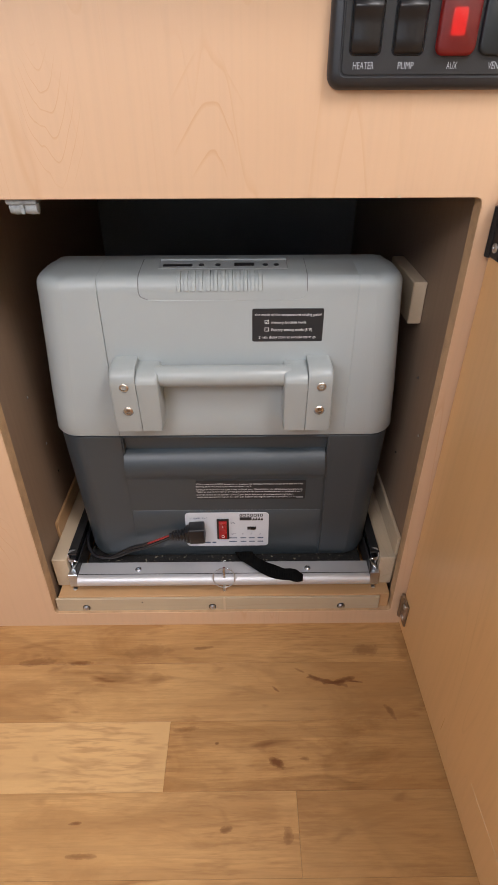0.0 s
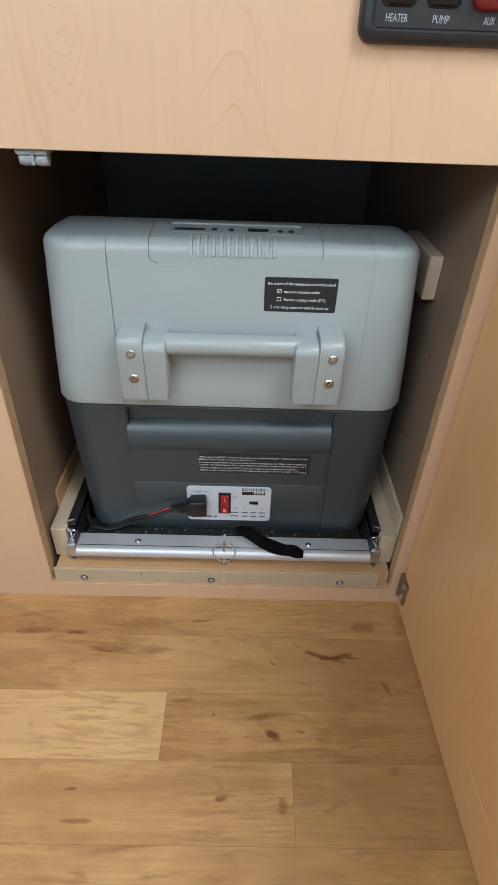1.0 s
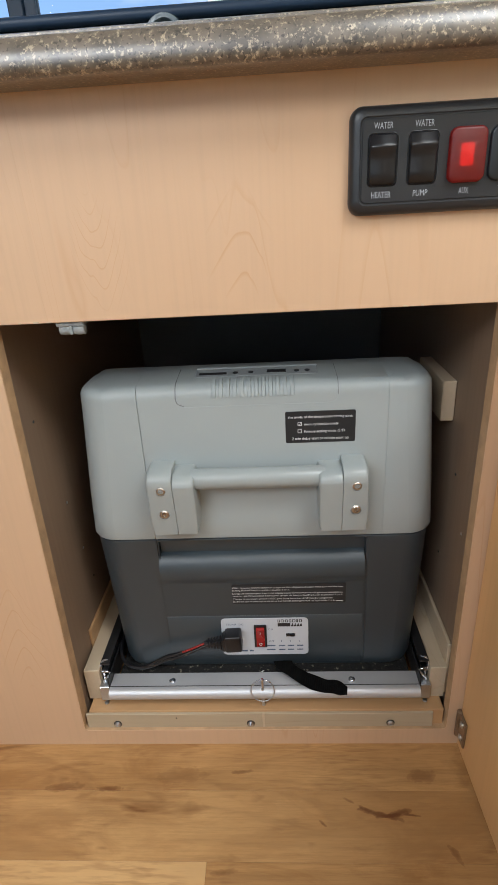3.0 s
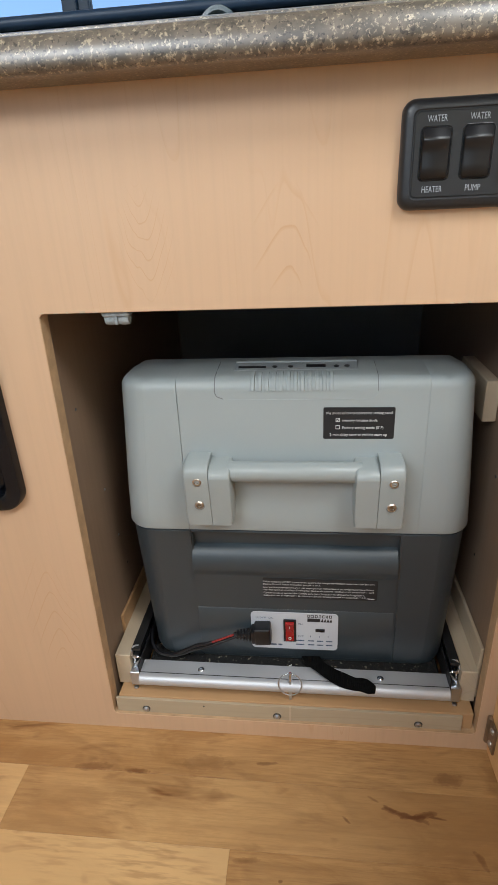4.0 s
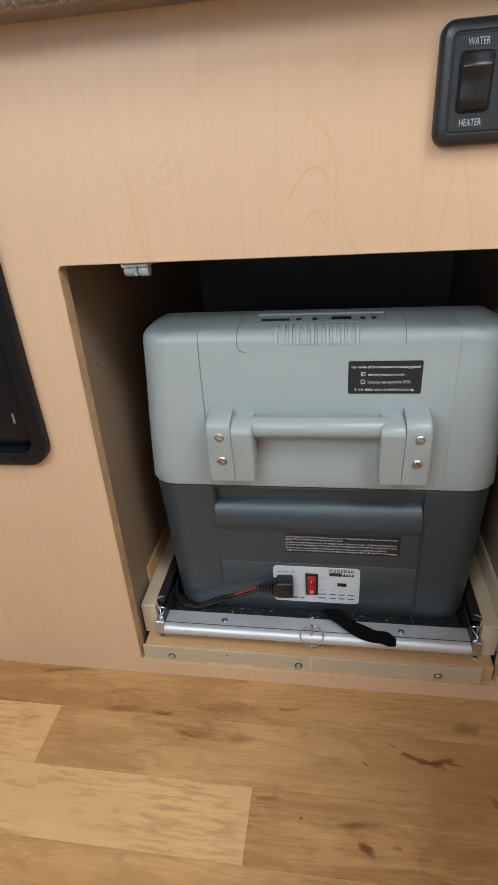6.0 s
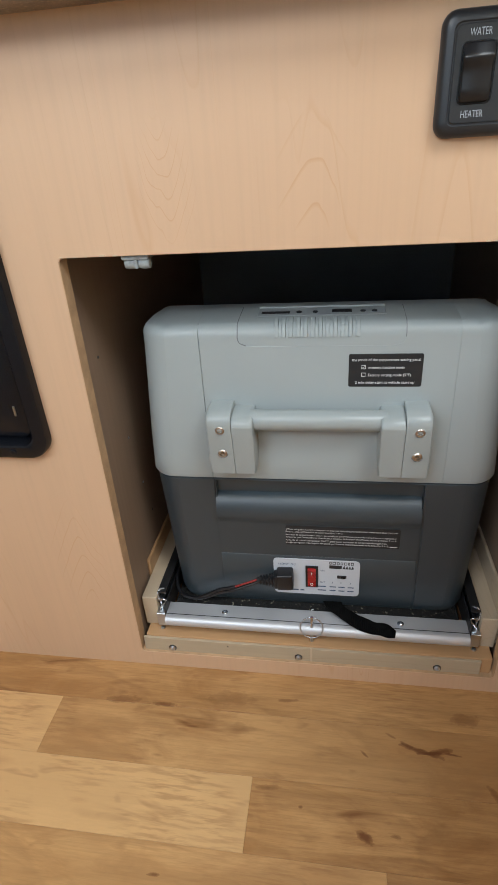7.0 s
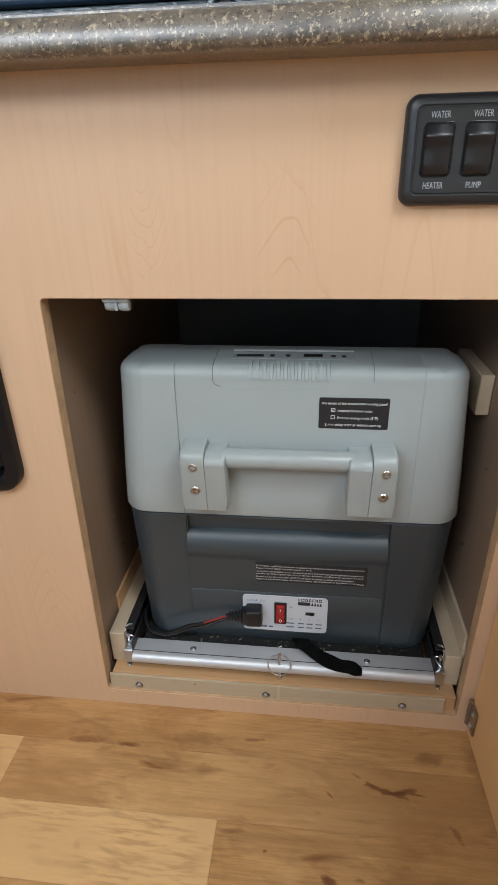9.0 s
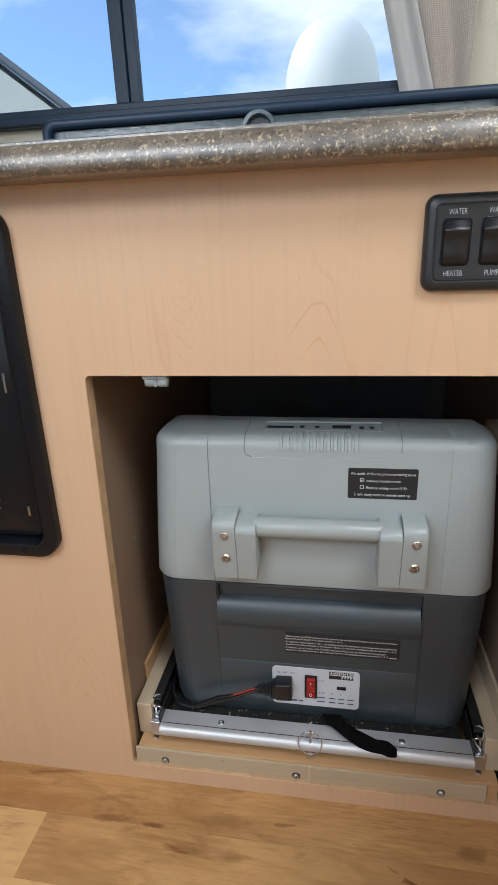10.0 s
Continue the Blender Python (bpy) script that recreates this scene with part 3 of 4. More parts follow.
# ---- countertop ----
# profiles in y, z: the flat slab, the thin no-drip lip and the deep rounded front edge that leans back above
SLAB = [(0.624, 0.767), (0.624, 0.7945), (-0.0260, 0.7945), (-0.0260, 0.767)]
LIP = [(-0.0262, 0.7700), (-0.0262, 0.7958), (-0.0285, 0.7970), (-0.0315, 0.7970), (-0.0338, 0.7958), (-0.0344, 0.7930), (-0.0344, 0.7700)]
EDGE = [(-0.0262, 0.7670), (-0.0346, 0.7700), (-0.0346, 0.7920), (-0.0356, 0.7934), (-0.0375, 0.7934), (-0.0395, 0.7922), (-0.0418, 0.7896), (-0.0438, 0.7862),
        (-0.0453, 0.7823), (-0.0461, 0.7785), (-0.0463, 0.7745), (-0.0458, 0.7715), (-0.0444, 0.7690), (-0.0420, 0.7673), (-0.0390, 0.7668)]
counter = thing("countertop", (-0.2, 0.3, 0.767), "brown speckled granite-look laminate countertop with rounded front edge", "countertop")
for part_name, prof in (("slab", SLAB), ("drip_lip", LIP), ("front_edge", EDGE)):
    part(part_name, stack([[(x, y, z) for y, z in prof] for x in (-1.27, 0.82)]), M_TOP, counter, smooth=40)

# ---- covered stove set into the counter, close behind its front edge ----
SX0, SX1, SZ1 = -0.279, 0.176, 0.8335
stove = thing("stove_cover", (-0.05, 0.25, 0.7945), "black textured enamel stove cover with a finger hole, on the countertop", "stove cover")
rings = []
for inset, y in ((0.0, 0.078), (0.0, 0.0640), (0.0012, 0.0612), (0.0035, 0.0600), (0.0075, 0.0600), (0.0090, 0.0612), (0.0098, 0.0640), (0.0100, 0.0700)):
    rings.append([(x, y, z) for x, z in rounded_rect(SX0 + inset, SX1 - inset, 0.7750 + inset, SZ1 - inset, max(0.014 - inset * 0.7, 0.004), 7)])
part("front_rim", stack(rings, cap=False), M_FRAME, stove, "dark blue-black rolled rim", smooth=40)
part("front_panel", plate(SX0 + 0.0105, SX1 - 0.0105, 0.7955, SZ1 - 0.0105, 0.004, 0.0705, 0.0045, 0.001), M_LID, stove, smooth=40)
part("top_sheet", box(SX0 + 0.002, SX1 - 0.002, 0.0785, 0.430, SZ1 - 0.012, SZ1 - 0.001, 0.003, 2), M_LID, stove)
part("body", box(SX0 + 0.008, SX1 - 0.008, 0.0790, 0.424, 0.7946, SZ1 - 0.0125, 0.002, 1), M_BLACK, stove)
ring = part("finger_ring", lathe([(0.0175, 0.0), (0.0175, 0.0050), (0.0165, 0.0068), (0.0130, 0.0070), (0.0118, 0.0055), (0.0112, 0.0008), (0.0002, 0.0008)], (-0.0540, 0.0665, 0.8110), FACING, 32), M_LID, stove, "round grey-black finger ring", smooth=40)
part("hole", lathe([(0.0110, 0.0), (0.0110, 0.0004), (0.0002, 0.0004)], (-0.0540, 0.0655, 0.8110), FACING, 28), M_BLACK, ring)


# ---- curtain ----
def curtain(name, x_of, depth, mat_c, parent, label):
    bm = bmesh.new()
    rows = []
    for i in range(25):
        z = 0.94 + 0.60 * i / 24
        a, b = x_of(z)
        row = []
        for k in range(41):
            u = k / 40
            row.append((a + (b - a) * u, 0.585 - depth * (0.5 + 0.5 * math.sin(u * 9.0 + 0.6 * math.sin(z * 5))) - 0.004 * u, z))
        rows.append(row)
    front = rows
    back = [[(x, y + 0.002, z) for x, y, z in row] for row in rows]
    for grid in (front, back):
        vs = [[bm.verts.new(p) for p in row] for row in grid]
        for r0, r1 in zip(vs, vs[1:]):
            for k in range(40):
                bm.faces.new((r0[k], r0[k + 1], r1[k + 1], r1[k]))
    return part(name, bm, mat_c, parent, label, smooth=80)


drape = thing("curtain", (0.17, 0.58, 0.94), "gathered woven beige curtain with a pale lining edge", "curtain")
curtain("lining", lambda z: (0.118 - 0.26 * (z - 0.973) + 0.00, 0.172 - 0.28 * (z - 0.973)), 0.010, M_LINING, drape, "pale curtain lining")
curtain("cloth", lambda z: (0.164 - 0.28 * (z - 0.973), 0.236), 0.012, M_CURTAIN, drape, "woven beige cloth")

# ---- black appliance panel beside the compartment ----
app = thing("furnace_panel", (-0.52, 0.0, 0.362), "glossy black framed furnace panel with louvres", "vent panel")
ax0, ax1, az0, az1 = -0.735, -0.2955, 0.3630, 0.751
rings = []
for inset, y in ((0, -0.0002), (0, -0.009), (0.0012, -0.0115), (0.004, -0.0130), (0.015, -0.0130), (0.017, -0.0115), (0.019, -0.004), (0.0205, 0.010)):
    rings.append([(x, y, z) for x, z in rounded_rect(ax0 + inset, ax1 - inset, az0 + inset, az1 - inset, 0.026 - inset * 0.7, 8)])
part("bezel", stack(rings, cap=False), M_GLOSS, app, smooth=35)
part("door_panel", plate(ax0 + 0.0235, ax1 - 0.0235, az0 + 0.0215, az1 - 0.0215, 0.012, 0.012, 0.012, 0.003), M_GLOSS, app, smooth=40)
part("back_plate", box(ax0 + 0.018, ax1 - 0.018, 0.010, 0.014, az0 + 0.018, az1 - 0.018), M_BLACK, app)
for i in range(9):
    z = az0 + 0.055 + 0.012 * i
    part("louvre", box(ax0 + 0.06, ax1 - 0.070, -0.0025, 0.001, z, z + 0.0045, 0.001, 1), M_BLACK, app)
part("slot_trim", box(ax1 - 0.0375, ax1 - 0.0350, -0.0012, 0.001, az0 + 0.050, az0 + 0.062, 0.0003, 1), M_STEEL, app)
part("slot_trim", box(ax1 - 0.0375, ax1 - 0.0350, -0.0012, 0.001, az0 + 0.200, az0 + 0.222, 0.0003, 1), M_STEEL, app)
for x, z in ((ax1 - 0.045, az0 + 0.0095), (ax0 + 0.045, az0 + 0.0095), (ax1 - 0.045, az1 - 0.0095)):
    part("screw", lathe([(0.004, 0.0), (0.0038, 0.0014), (0.0025, 0.002), (0.001, 0.002), (0.001, 0.0008)], (x, -0.0126, z), FACING, 14), M_GLOSS, app)

# ---- switch panel ----
sp = thing("switch_panel", (0.1735, 0.0, 0.70), "charcoal plastic four-gang switch panel with white lettering", "switch panel")
px0, px1, pz0, pz1 = 0.0975, 0.2485, 0.6605, 0.7405
rings = []
for inset, y in ((0, -0.0003), (0, -0.004), (0.0012, -0.0075), (0.0035, -0.0095), (0.0078, -0.0102), (0.0086, -0.0094), (0.0094, -0.0094), (0.010, -0.0100)):
    rings.append([(x, y, z) for x, z in rounded_rect(px0 + inset, px1 - inset, pz0 + inset, pz1 - inset, max(0.010 - inset * 0.6, 0.003), 6)])
part("plate", stack(rings), M_SWITCH, sp, smooth=35)
SW = ((0.1122, 0.1350), (0.1440, 0.1668), (0.1755, 0.2045), (0.2075, 0.2375))
for i, (a, b) in enumerate(SW):
    z0, z1 = 0.6828, 0.7202
    if i < 2:
        well = part("rocker_well", plate(a - 0.0008, b + 0.0008, z0 - 0.0008, z1 + 0.0008, 0.004, -0.0099, 0.0006, 0.0003), M_GLOSS, sp)
        # a rocker, pressed in below, with a ridge near the top
        rows = []
        for z, y in ((z0, -0.0106), (z0 + 0.002, -0.0118), (z0 + 0.010, -0.0126), (z0 + 0.018, -0.0120), (z0 + 0.0245, -0.0132), (z0 + 0.0275, -0.0150), (z0 + 0.0292, -0.0148), (z0 + 0.0310, -0.0126), (z1 - 0.0012, -0.0114), (z1, -0.0104)):
            e = 0.0022 if z in (z0, z1) else 0.0006
            rows.append([(a + e, -0.0100, z), (a + e, y + 0.0012, z), (a + e + 0.0014, y, z), (b - e - 0.0014, y, z), (b - e, y + 0.0012, z), (b - e, -0.0100, z)])
        part("rocker", stack(rows), M_BLACK, sp, smooth=50)
    elif i == 2:
        lens = part("lit_rocker", plate(a, b, z0 - 0.001, z1 + 0.0015, 0.006, -0.0099, 0.0052, 0.0022), M_LENS, sp, "lit red translucent rocker", smooth=50)
        part("pilot_lamp", plate((a + b) / 2 - 0.0050, (a + b) / 2 + 0.0050, 0.6940, 0.7100, 0.001, -0.0101, 0.0014, 0.0004), M_LAMP, lens, "glowing red pilot lamp")
    else:
        part("blank_cover", plate(a, b, z0 - 0.001, z1 + 0.0015, 0.007, -0.0099, 0.0034, 0.0018), M_BLANK, sp, "smoky dark blank cover", smooth=50)
for words, a, b, z in (("WATER", 0.1160, 0.1310, 0.7236), ("WATER", 0.1480, 0.1630, 0.7236), ("REFRIG", 0.2150, 0.2315, 0.7246),
                       ("HEATER", 0.1155, 0.1313, 0.6738), ("PUMP", 0.1494, 0.1612, 0.6738), ("AUX", 0.1862, 0.1942, 0.6738), ("VENT", 0.2175, 0.2283, 0.6738)):
    lettering(words, a, b, z, -0.01035, M_SWITCH_INK, sp, 0.0048)

# ---- slide-out tray ----
tray = thing("slide_out_tray", (0, 0.3, 0.0155), "aluminium-edged slide-out tray on pine side rails", "slide tray")
part("base_board", box(-0.2385, 0.2385, 0.0082, 0.560, 0.0162, 0.0545, 0.0012), M_BASE, tray, "brown laminated base board")
part("front_strip", box(-0.2420, 0.2240, 0.0045, 0.0084, 0.0172, 0.0522, 0.0005, 1), M_STRIP, tray, "pale raw pine edge strip")
for x in (-0.2000, -0.0175, 0.1690):
    part("screw", lathe([(0.0042, 0.0), (0.0040, 0.0016), (0.0026, 0.0027), (0.0013, 0.0027), (0.0010, 0.0012)], (x, 0.0045, 0.0345), FACING, 14), M_STEEL, tray)
    part("washer", lathe([(0.0055, -0.0002), (0.0055, 0.0004), (0.004, 0.0004)], (x, 0.0045, 0.0345), FACING, 14), M_GREASED, tray)
part("wear_mark", box(-0.0015, 0.0015, 0.0042, 0.0050, 0.0174, 0.0538, 0.0002, 1), M_PINE, tray)
part("nail_hole", lathe([(0.0012, 0.0), (0.0012, 0.0003), (0.0008, 0.0003)], (-0.118, 0.0045, 0.0450), FACING, 8), M_GREASED, tray)
# front plate with a round nose
nose = [(0.0440, 0.0650), (0.0440, 0.0850), (0.0200, 0.0850)]
nose += [(0.0200 + 0.0085 * math.cos(radians(a)) - 0.001, 0.0765 + 0.0085 * math.sin(radians(a))) for a in range(105, 256, 15)]
nose += [(0.0225, 0.0660), (0.0270, 0.0650)]
part("front_plate", stack([[(x, y, z) for y, z in nose] for x in (-0.2075, 0.2075)]), M_ALU, tray, "brushed aluminium front plate", smooth=30)
part("plate_groove", box(-0.2073, 0.2073, 0.0212, 0.0222, 0.0849, 0.0853), M_GREASED, tray)
for x in (-0.123, 0.120):
    part("screw", lathe([(0.0046, 0.0), (0.0043, 0.0014), (0.0026, 0.0024), (0.0013, 0.0024), (0.0010, 0.0010)], (x, 0.0300, 0.0850), None, 14), M_STEEL, tray)
part("mat", box(-0.200, 0.200, 0.0440, 0.540, 0.0640, 0.0832, 0.002, 1), M_MAT, tray, "black speckled rubber mat")
for s in (-1, 1):
    rail = bmesh.new()
    pf = [(0.0290, 0.0545), (0.0290, 0.1055), (0.0300, 0.1065), (0.560, 0.1065), (0.560, 0.0545)]
    stack([[(s * x, y, z) for y, z in pf] for x in (0.2225, 0.2432)], rail)
    part("side_rail", rail, M_PINE, tray, "pale pine side rail")
    part("packer_board", box(*sorted((s * 0.2434, s * 0.2478)), 0.078 if s < 0 else 0.034, 0.560, 0.0546, 0.132 if s < 0 else 0.141, 0.001, 1), M_BASE if s < 0 else M_PINE, tray)
    # telescopic slide: channel, inner member, clip and its screw
    ch = bmesh.new()
    cpf = [(0.2222, 0.066), (0.2100, 0.066), (0.2100, 0.069), (0.2200, 0.069), (0.2200, 0.107), (0.2100, 0.107), (0.2100, 0.110), (0.2222, 0.110)]
    stack([[(s * x, y, z) for x, z in cpf] for y in (0.038, 0.560)], ch)
    slide = part("slide", ch, M_GREASED, tray, "dark greased telescopic drawer slide")
    inner = bmesh.new()
    ipf = [(0.2190, 0.074), (0.2120, 0.074), (0.2120, 0.0765), (0.2165, 0.079), (0.2165, 0.097), (0.2120, 0.0995), (0.2120, 0.102), (0.2190, 0.102)]
    stack([[(s * x, y, z) for x, z in ipf] for y in (0.034, 0.540)], inner)
    part("inner_member", inner, M_STEEL, slide)
    hook = smooth_path([(s * 0.2130, 0.046, 0.1085), (s * 0.2190, 0.043, 0.1105), (s * 0.2222, 0.038, 0.1060), (s * 0.2195, 0.034, 0.0985), (s * 0.2130, 0.033, 0.1010), (s * 0.2095, 0.034, 0.0965), (s * 0.2135, 0.032, 0.0915), (s * 0.2185, 0.030, 0.0860), (s * 0.2165, 0.028, 0.0800)], 5)
    part("end_hook", tube(hook, 0.0014, 8), M_STEEL, slide)
    part("slide_wall", box(*sorted((s * 0.2080, s * 0.2098)), 0.022, 0.300, 0.066, 0.098, 0.0004, 1), M_GREASED, slide)
    cl = bmesh.new()
    for a, b, y0, y1, z0, z1 in ((0.2095, 0.2225, 0.0210, 0.0225, 0.0605, 0.0835), (0.2095, 0.2108, 0.0210, 0.036, 0.0605, 0.0835), (0.2095, 0.2225, 0.0210, 0.036, 0.0825, 0.0840)):
        add_box(cl, *sorted((s * a, s * b)), y0, y1, z0, z1, 0.0004, 1)
    part("clip", cl, M_STEEL, slide)
    part("screw", lathe([(0.0032, 0.0), (0.003, 0.0014), (0.002, 0.002)], (s * 0.2170, 0.0220, 0.0545), None, 12), M_STEEL, slide)
# locking pin with its split ring
pin = part("pin", lathe([(0.0018, 0.0), (0.0024, 0.001), (0.0024, 0.0465), (0.0018, 0.048)], (0.0005, 0.0165, 0.0545), None, 14), M_STEEL, tray, "steel locking pin")
ring_pts = [(0.0005 + 0.0155 * math.cos(a), 0.0125 + 0.004 * math.sin(a), 0.0860 + 0.0150 * math.sin(a)) for a in np.linspace(0, 2 * math.pi * 1.1, 44)]
part("ring", tube(ring_pts, 0.0008, 7), M_STEEL, pin, "thin split ring", smooth=80)

# ---- portable fridge ----
FX = 0.0055
fridge = thing("portable_fridge", (FX, 0.28, 0.0915), "two-tone grey portable compressor fridge with a carry handle", "portable fridge")


def shell_ring(z, hw, yf, yb, r, notches=(), crown=0.0, n=7, cx=FX):
    """A rounded outline at height z; notches are narrow grooves in its front."""
    pts = []
    hw0 = hw - r
    front = [(-hw0, yf)]
    for nx, w, d in notches:
        nx = max(-hw0 + 0.006, min(hw0 - 0.006, nx))
        front += [(nx - w / 2, yf), (nx - w / 2 + 0.0001, yf + d), (nx + w / 2 - 0.0001, yf + d), (nx + w / 2, yf)]
    front.append((hw0, yf))
    # denser front so that the crown stays round
    dense = []
    for k, ((xa, ya), (xb, yc)) in enumerate(zip(front, front[1:])):
        steps = 4 if k % 4 == 0 else 1
        dense += [(xa + (xb - xa) * i / steps, ya + (yc - ya) * i / steps) for i in range(steps)]
    dense.append(front[-1])
    pts += dense
    for ox, oy, a0 in ((hw0, yf + r, 270), (hw0, yb - r, 0), (-hw0, yb - r, 90), (-hw0, yf + r, 180)):
        for i in range(n + 1):
            a = radians(a0 + 90 * i / n)
            pts.append((ox + r * math.cos(a), oy + r * math.sin(a)))
    return [(cx + x * 0.9935, y, z + crown * (1 - min(1.0, (x / max(hw, 1e-4)) ** 2))) for x, y in pts]


YB, YH = 0.530, 0.150
NOTCH = ((-0.131, 0.0011, 0.0014), (0.150, 0.0010, 0.0005))
rings = []
for z, hw, yf, r in ((0.2975, 0.2115, 0.0585, 0.032), (0.2990, 0.2145, 0.0560, 0.033), (0.3020, 0.2165, 0.0550, 0.034), (0.33, 0.2148, 0.0552, 0.034), (0.36, 0.2130, 0.0555, 0.034)):
    rings.append(shell_ring(z, hw, yf, YB, r, NOTCH))
for z, hw, yf, r in ((0.3602, 0.2130, 0.0555, 0.034), (0.42, 0.2085, 0.0570, 0.034), (0.470, 0.2048, 0.0580, 0.034), (0.4805, 0.2045, 0.0585, 0.034)):
    rings.append(shell_ring(z, hw, yf, YH, r, NOTCH))
for i in range(1, 7):   # shoulder
    a = radians(85 * i / 6)
    rings.append(shell_ring(0.4805 + 0.0140 * math.sin(a), 0.2045 - 0.012 * (1 - math.cos(a)), 0.0585 + 0.0125 * (1 - math.cos(a)), YH - 0.006 * (1 - math.cos(a)), 0.034 - 0.010 * (1 - math.cos(a)),
                            NOTCH, 0.002 * i / 6))
for z, hw, yf, yb in ((0.4960, 0.1890, 0.082, 0.141), (0.4972, 0.1840, 0.098, 0.138), (0.4980, 0.1780, 0.114, 0.135), (0.4978, 0.1750, 0.120, 0.132)):
    rings.append(shell_ring(z, hw, yf, yb, 0.0055, NOTCH, 0.002))
part("upper_body", stack(rings), M_LIGHT, fridge, "light grey plastic upper body", smooth=32)
# hinged lid, its near corner showing beyond the shoulder
lid_rings = []
for z, inset in ((0.360, 0.004), (0.364, 0.0), (0.478, 0.0), (0.4825, 0.003), (0.4845, 0.010)):
    lid_rings.append([(x, y, z) for x, y in rounded_rect(FX - 0.2085 + inset, FX - 0.137 - inset, 0.1515 + inset, 0.195 - inset, 0.014, 5)])
part("lid_corner", stack(lid_rings), plain("dusty_grey_plastic", (0.33, 0.335, 0.34), 0.6, grain=500, var=0.35), fridge, "dusty grey lid corner", smooth=40)
# grooved outline of the control cover on the shoulder


def shoulder(x, u):
    """A point on the front and shoulder: u is 0 low on the face, 1 at the crest."""
    if u < 0.4:
        z0, yf, k = 0.460 + 0.0205 * u / 0.4, 0.0577 + 0.0008 * u / 0.4, 0.0
    elif u < 0.7:
        a = radians(85 * (u - 0.4) / 0.3)
        z0, yf, k = 0.4805 + 0.0140 * math.sin(a), 0.0585 + 0.0125 * (1 - math.cos(a)), 0.002 * (u - 0.4) / 0.3
    else:
        z0, yf, k = 0.4945 + 0.0038 * (u - 0.7) / 0.3, 0.0700 + 0.044 * (u - 0.7) / 0.3, 0.002
    return Vector((FX + x, yf, z0 + k * (1 - (x / 0.2) ** 2)))


side_l = [shoulder(-0.086, u) for u in (0.99, 0.85, 0.72, 0.64, 0.55, 0.46, 0.40)] + [shoulder(-0.084, 0.30), shoulder(-0.077, 0.24)]
foot = [shoulder(x, 0.22) for x in (-0.077, -0.05, -0.02, 0.0, 0.03, 0.06, 0.08)] + [shoulder(0.090, 0.26), shoulder(0.0935, 0.34)]
side_r = [shoulder(0.094, u) for u in (0.40, 0.46, 0.52, 0.6, 0.7, 0.85, 0.99)]
M_GROOVE = plain("groove_grey", (0.17, 0.175, 0.18), 0.7)
part("cover_seam", tube(smooth_path(side_l, 4), 0.0005, 5), M_GROOVE, fridge)
part("cover_seam", tube(smooth_path(side_r, 4), 0.0004, 5), M_GROOVE, fridge)
part("cover_edge", tube(smooth_path(foot, 4), 0.0004, 5), M_LIGHT, fridge)
for i in range(12):
    x = -0.043 + 0.0079 * i
    bm = bmesh.new()
    rows = []
    for u in (0.41, 0.415, 0.47, 0.53, 0.59, 0.65, 0.74, 0.745):
        p, q = shoulder(x, u), shoulder(x, u + 0.01)
        t = (q - p).normalized()
        nrm = Vector((0, -t.z, t.y))
        h = 0.0005 if u in (0.41, 0.745) else 0.0017
        rows.append([p + Vector((-0.0025, 0, 0)) - nrm * 0.001, p + Vector((-0.0019, 0, 0)) + nrm * h, p + Vector((0.0019, 0, 0)) + nrm * h, p + Vector((0.0025, 0, 0)) - nrm * 0.001])
    part("vent_rib", stack(rows, bm), M_LIGHT, fridge, smooth=40)
# control strip on the crest
tilt = Matrix.Translation((FX + 0.004, 0.0930, 0.4990)) @ Matrix.Rotation(radians(6), 4, "X")
strip = part("control_strip", box(-0.070, 0.070, -0.0105, 0.0120, -0.0030, 0.0004, 0.0004, 1, tilt), plain("control_grey", (0.30, 0.33, 0.345), 0.4), fridge, "grey control strip with a small display")
part("display", box(0.012, 0.034, -0.004, 0.004, 0.0001, 0.0009, 0.0003, 1, tilt), M_BLACK, strip)
part("badge", box(-0.066, -0.034, -0.005, 0.001, 0.0001, 0.0008, 0.0003, 1, tilt), M_BLACK, strip)
part("back_ledge", box(-0.070, 0.070, 0.0120, 0.0165, -0.0030, 0.0018, 0.0008, 2, tilt), M_LIGHT, strip)
for bx in (0.046, 0.058, -0.024, -0.006):
    part("button", lathe([(0.0030, 0.0), (0.0030, 0.0010), (0.002, 0.0016)], tilt @ Vector((bx, -0.002, 0.0003)), None, 12), M_SWITCH, strip)

# lower body, with a hollow under the seam behind the rolled panel
rings = []
for z, hw, yf, r, hollow in ((0.0832, 0.186, 0.062, 0.026, 0.0), (0.0845, 0.194, 0.0595, 0.028, 0.0), (0.0880, 0.1995, 0.0575, 0.029, 0.0), (0.096, 0.2030, 0.0570, 0.030, 0.0), (0.16, 0.2065, 0.0570, 0.031, 0.0),
                             (0.22, 0.2095, 0.0570, 0.032, 0.0), (0.2590, 0.2117, 0.0570, 0.033, 0.0), (0.2591, 0.2117, 0.0570, 0.033, 0.010), (0.2930, 0.2133, 0.0570, 0.034, 0.007), (0.2945, 0.2134, 0.0570, 0.034, 0.0),
                             (0.2955, 0.2135, 0.0570, 0.034, 0.0), (0.2968, 0.2115, 0.0590, 0.033, 0.0), (0.3005, 0.209, 0.0600, 0.032, 0.0)):
    groove = (0.0014, 0.0018, 0.0010, 0.0004) if z > 0.175 else (0.0020, 0.0028, 0.0014, 0.0015)
    rings.append(shell_ring(z, hw, yf, YB, r, ((-0.1305, groove[0], groove[1]), (0.0015, 0.2610, hollow), (0.1340, groove[2], groove[3])), cx=FX))
